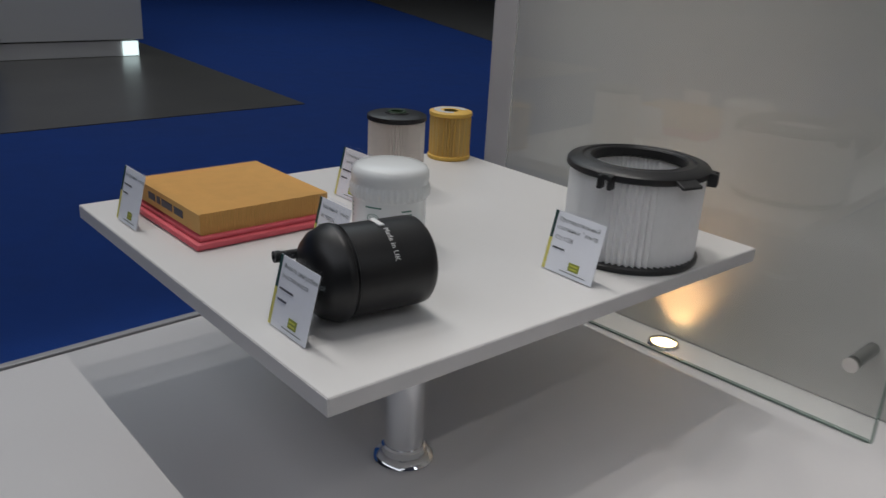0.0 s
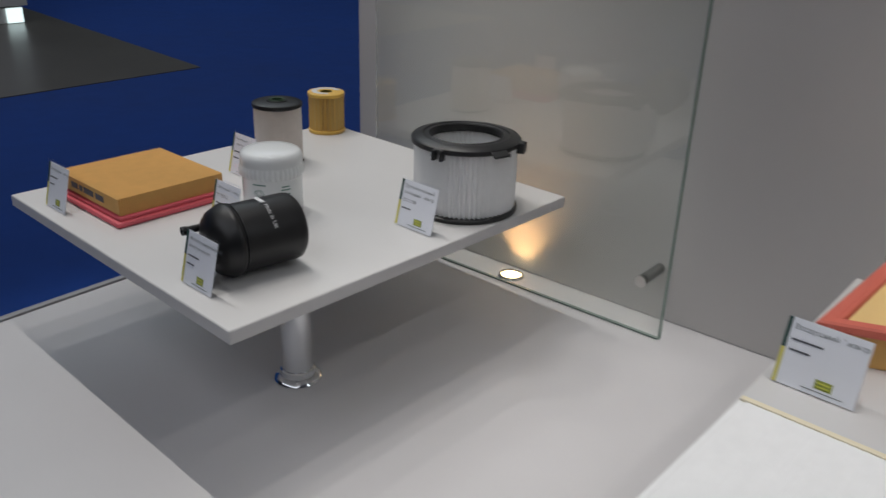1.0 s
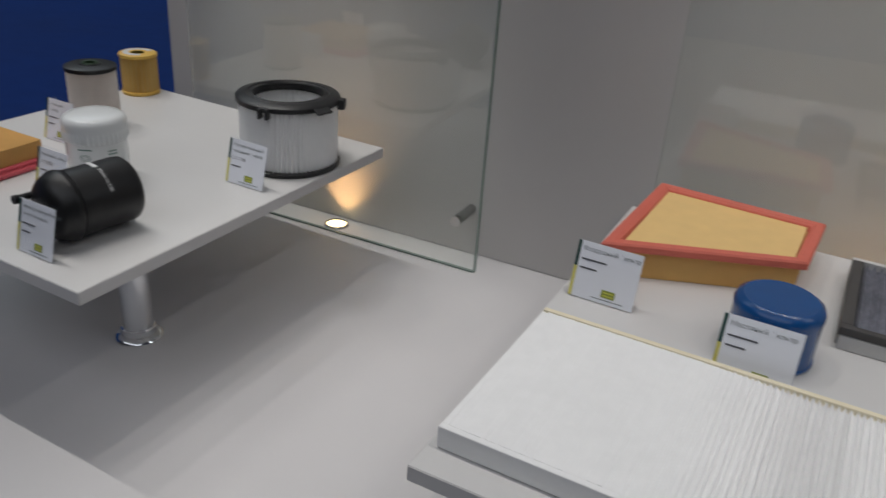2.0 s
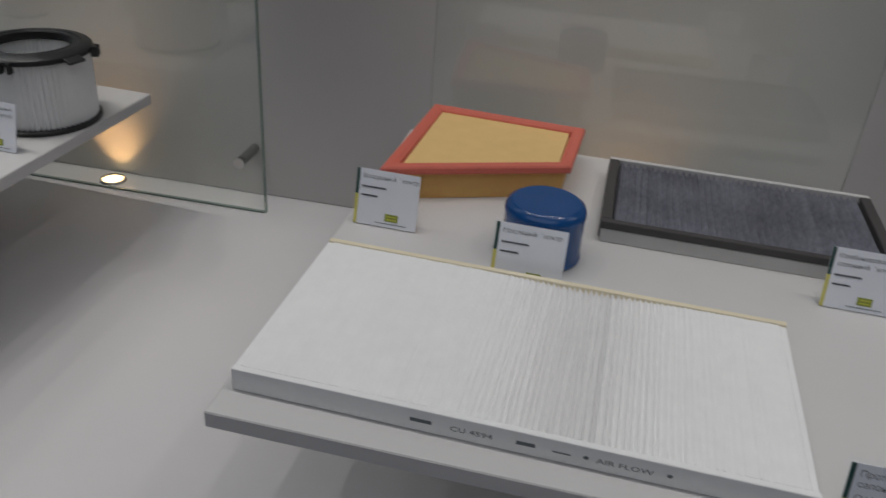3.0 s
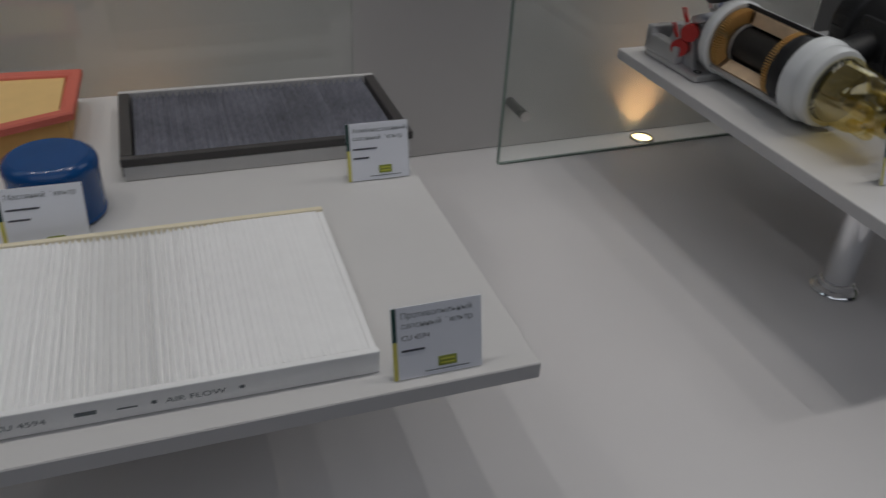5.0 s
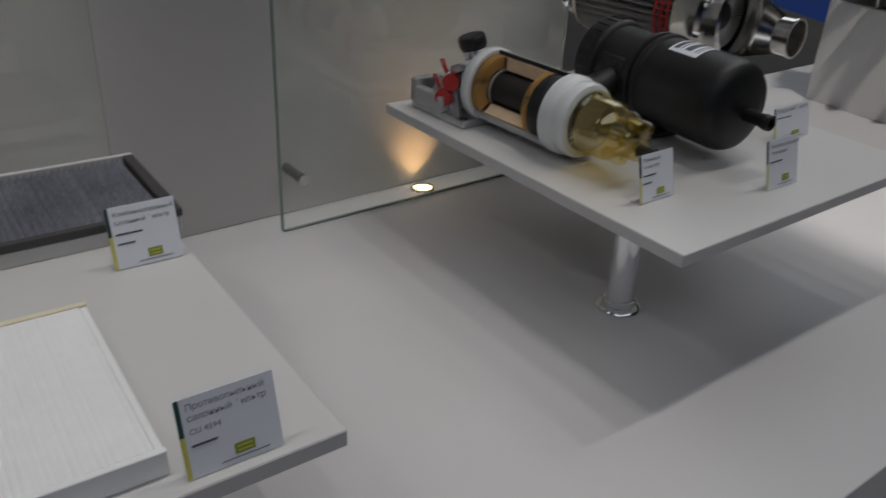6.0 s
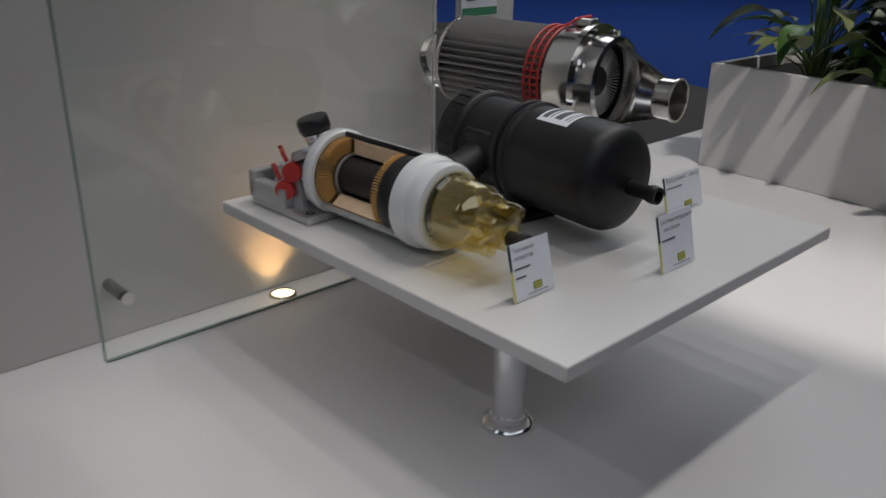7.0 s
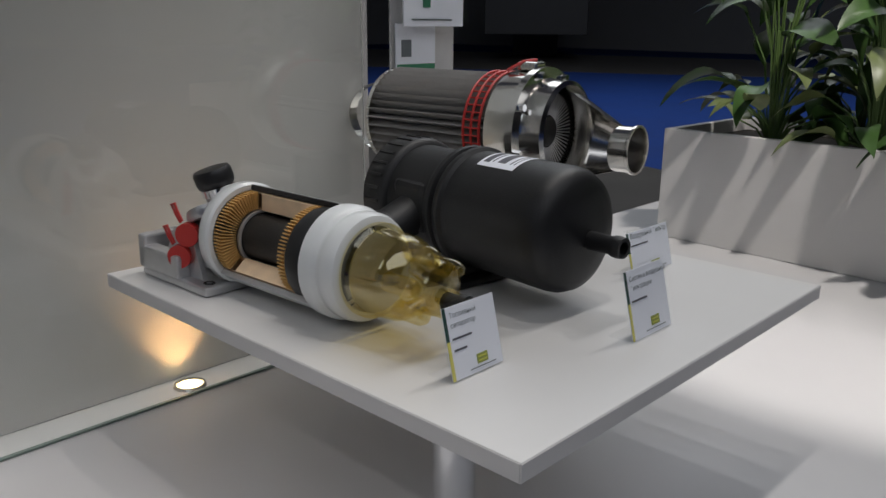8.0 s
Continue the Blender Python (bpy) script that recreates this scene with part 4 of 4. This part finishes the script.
for i in range(60):
    a = 2 * math.pi * i / 60
    c, s = math.cos(a), math.sin(a)
    bm = rod((0.022 * c, 0.022 * s, 0.248), (0.052 * c, 0.052 * s, 0.252), 0.0010, 4)
    bm.transform(AY)
    part("vane", bm, M_BRUSH, fl)
part("hub", lathe([(0, 0.245), (0.022, 0.245), (0.020, 0.250), (0, 0.251)], 32, m=AY), M_DARK, ste)
# cut-away cone that runs out to a side nozzle
bm = bmesh.new()
NA, NB = 30, 9
grid = []
for j in range(NB + 1):
    u = j / NB
    row = []
    for i in range(NA + 1):
        a = radians(-100 + 195 * i / NA)
        r = (RP - 0.008) * (1 - u) + 0.031 * u
        cx, cy, cz = 0.060 * u, -0.022 * u, 0.262 + 0.058 * u
        row.append(bm.verts.new((cx + r * math.cos(a), cy + r * math.sin(a), cz)))
    grid.append(row)
for A, B in zip(grid, grid[1:]):
    for i in range(NA):
        bm.faces.new((A[i], A[i + 1], B[i + 1], B[i]))
bm.transform(AY)
part("cone", bm, M_STEEL, ste, "cut-away polished steel cone", True)
bm = lathe([(0.0290, 0.0), (0.0310, 0.0), (0.0310, 0.022), (0.0335, 0.024), (0.0335, 0.027), (0.0300, 0.027), (0.0290, 0.022), (0.0290, 0.0)], 48, m=AY @ Matrix.Translation((0.060, -0.022, 0.318)))
part("nozzle", bm, M_STEEL, ste, "flanged steel outlet nozzle", True)
bm = lathe([(0, 0), (0.0288, 0)], 32, m=AY @ Matrix.Translation((0.060, -0.022, 0.322)))
part("nozzle_bore", bm, M_DARK, ste)
pts = []
for i in range(17):
    a = radians(-80 + 160 * i / 16)
    pts.append((-0.020, 0.006 + 0.070 * math.cos(a), 0.052 * math.sin(a)))
bm = bmesh.new()
prev = None
for p in pts:
    cur = [bm.verts.new((p[0] - 0.008, p[1], p[2])), bm.verts.new((p[0] + 0.008, p[1], p[2])), bm.verts.new((p[0] + 0.008, p[1] + 0.002, p[2])), bm.verts.new((p[0] - 0.008, p[1] + 0.002, p[2]))]
    if prev:
        for k in range(4):
            bm.faces.new((prev[k], prev[(k + 1) % 4], cur[(k + 1) % 4], cur[k]))
    else:
        bm.faces.new(cur)
    prev = cur
bm.faces.new(prev)
part("carry_handle", bm, M_STEEL, ste, "bent flat steel handle strap")
bm = box(-0.012, 0.012, -0.236, -0.206, RP + 0.004, RP + 0.016, 0.003)
part("latch", bm, M_STEEL, ste, "small steel clamp latch")
part("latch_cord", tube([(-0.024, -0.200, RP + 0.004), (-0.010, -0.215, RP + 0.016), (0.010, -0.222, RP + 0.018), (0.026, -0.214, RP + 0.006)], 0.0022, 8), M_RED, ste, "red cord through the latch", True)
cradle = thing("filter_cradle", pose(2.150, 0.66, H) @ Matrix.Diagonal((1.1, 1.1, 1.11, 1)), "low dark cradle block under the steel filter", "display stand")
part("block", box(-0.035, 0.035, -0.035, 0.035, 0.0005, 0.0695, 0.003), M_BLACKP, cradle)

# ---- leaflets at the end of the wall ----
rack = thing("leaflet_holder", BACK @ pose(2.284, WALL_Y + 0.03, 0.0), "clear leaflet holder with white printed brochures", "leaflet holder")
part("pole", rod((0.09, 0.06, HALL_Z + 0.006), (0.09, 0.06, 1.3), 0.012, 16), M_ALU, rack)
part("back_plate", box(-0.005, 0.172, 0.010, 0.014, 0.42, 1.2, 0.001), M_LIGHTP, rack)
low_b = part("brochure", box(0.0, 0.108, 0.000, 0.004, 0.455, 0.550, 0.001), M_PAPER, rack, "white brochure with a dark picture and green print")
top_b = part("brochure", box(0.0, 0.165, -0.022, -0.018, 0.545, 0.800, 0.001), M_PAPER, rack, "white brochure with green print")
part("pocket", box(-0.004, 0.170, -0.030, -0.0285, 0.530, 0.600, 0.0005, seg=1), M_ACRYL, rack, "clear acrylic pocket").visible_shadow = False
part("picture", box(0.014, 0.040, -0.0012, -0.0004, 0.488, 0.520), M_INKGREY, low_b)
part("print_bar", box(0.002, 0.106, -0.0012, -0.0004, 0.457, 0.474), M_POSTG, low_b)
part("print_bar", box(0.050, 0.070, -0.0235, -0.0225, 0.580, 0.640), M_POSTG, top_b)
part("print_bar", box(0.020, 0.130, -0.0235, -0.0225, 0.556, 0.559), M_INKGREY, top_b)

# ---- planter with broad-leaved plants ----
PX, PY1 = 3.15, 0.868
pl = thing("planter_box", pose(PX, 0, 0), "long white lacquered planter box on the platform", "planter")
PH, PL = 0.290, 2.2
part("front_panel", box(0, 0.02, PY1 - PL, PY1, 0.0005, PH, 0.002), M_PLANTER, pl)
part("back_panel", box(0.42, 0.44, PY1 - PL, PY1, 0.0005, PH, 0.002), M_PLANTER, pl)
part("end_panel", box(0.0205, 0.4195, PY1 - 0.02, PY1 - 0.0005, 0.0005, PH - 0.0005, 0.001), M_PLANTER, pl)
part("end_panel", box(0.0205, 0.4195, PY1 - PL + 0.0005, PY1 - PL + 0.02, 0.0005, PH - 0.0005, 0.001), M_PLANTER, pl)
part("soil", box(0.021, 0.419, PY1 - PL + 0.021, PY1 - 0.021, 0.02, PH - 0.035), M_SOIL, pl, "dark potting soil")


def leaf_mesh(length, width, bend, fold, material, seed):
    rng = random.Random(seed)
    bm = bmesh.new()
    n = 9
    rows3 = []
    for i in range(n + 1):
        u = i / n
        w = width * (math.sin(math.pi * min(1, u ** 0.72)) ** 0.85) * 0.5 + 0.0004
        x = length * u * math.cos(bend * u * 0.7)
        z = -length * u * math.sin(bend * u * 0.7)
        k = 0.12 * width * math.sin(u * 9 + seed)
        rows3.append([bm.verts.new((x, s * w, z + abs(s) * w * fold + k * s * 0.6)) for s in (-1, -0.5, 0, 0.5, 1)])
    for A, B in zip(rows3, rows3[1:]):
        for i in range(4):
            bm.faces.new((A[i], A[i + 1], B[i + 1], B[i]))
    me = bpy.data.meshes.new("leaf")
    bm.to_mesh(me)
    bm.free()
    me.materials.append(material)
    for p in me.polygons:
        p.use_smooth = True
    return me


LEAVES = [leaf_mesh(0.19, 0.085, 0.9, 0.30, M_LEAF, 1), leaf_mesh(0.16, 0.075, 1.3, 0.25, M_LEAF, 2), leaf_mesh(0.21, 0.080, 1.6, 0.35, M_LEAF, 3), leaf_mesh(0.15, 0.070, 0.7, 0.20, M_LEAF2, 4), leaf_mesh(0.17, 0.060, 1.1, 0.4, M_LEAF2, 5)]
rng = random.Random(12)
spots = [(0.09 + 0.24 * (i % 2) + rng.uniform(-0.03, 0.03), PY1 - 0.25 - 0.118 * i) for i in range(14)]
for gx, gy in spots:
    plant = thing("foliage_plant", pose(PX + gx, gy, PH - 0.035), "broad-leaved green plant growing in the white planter", "plant", "planter plants")
    for k in range(40):
        ang = k * 2.4 + rng.uniform(-0.4, 0.4)
        hgt = rng.uniform(0.05, 0.50) if k > 9 else rng.uniform(0.03, 0.15)
        out = rng.uniform(0.02, 0.10) + 0.05 * (hgt < 0.15)
        tip = Vector((out * math.cos(ang), out * math.sin(ang), hgt))
        part("stem", tube([(0.006 * math.cos(ang), 0.006 * math.sin(ang), 0), (tip.x * 0.4, tip.y * 0.4, tip.z * 0.65), tip], 0.0028, 5), M_STEM, plant)
        lf = new("leaf", rng.choice(LEAVES))
        lf.parent = plant
        s = rng.uniform(0.6, 1.0)
        lf.matrix_local = Matrix.LocRotScale(tip, Euler((rng.uniform(-0.5, 0.5), rng.uniform(-0.95, 0.10), ang)), (s, s, s))
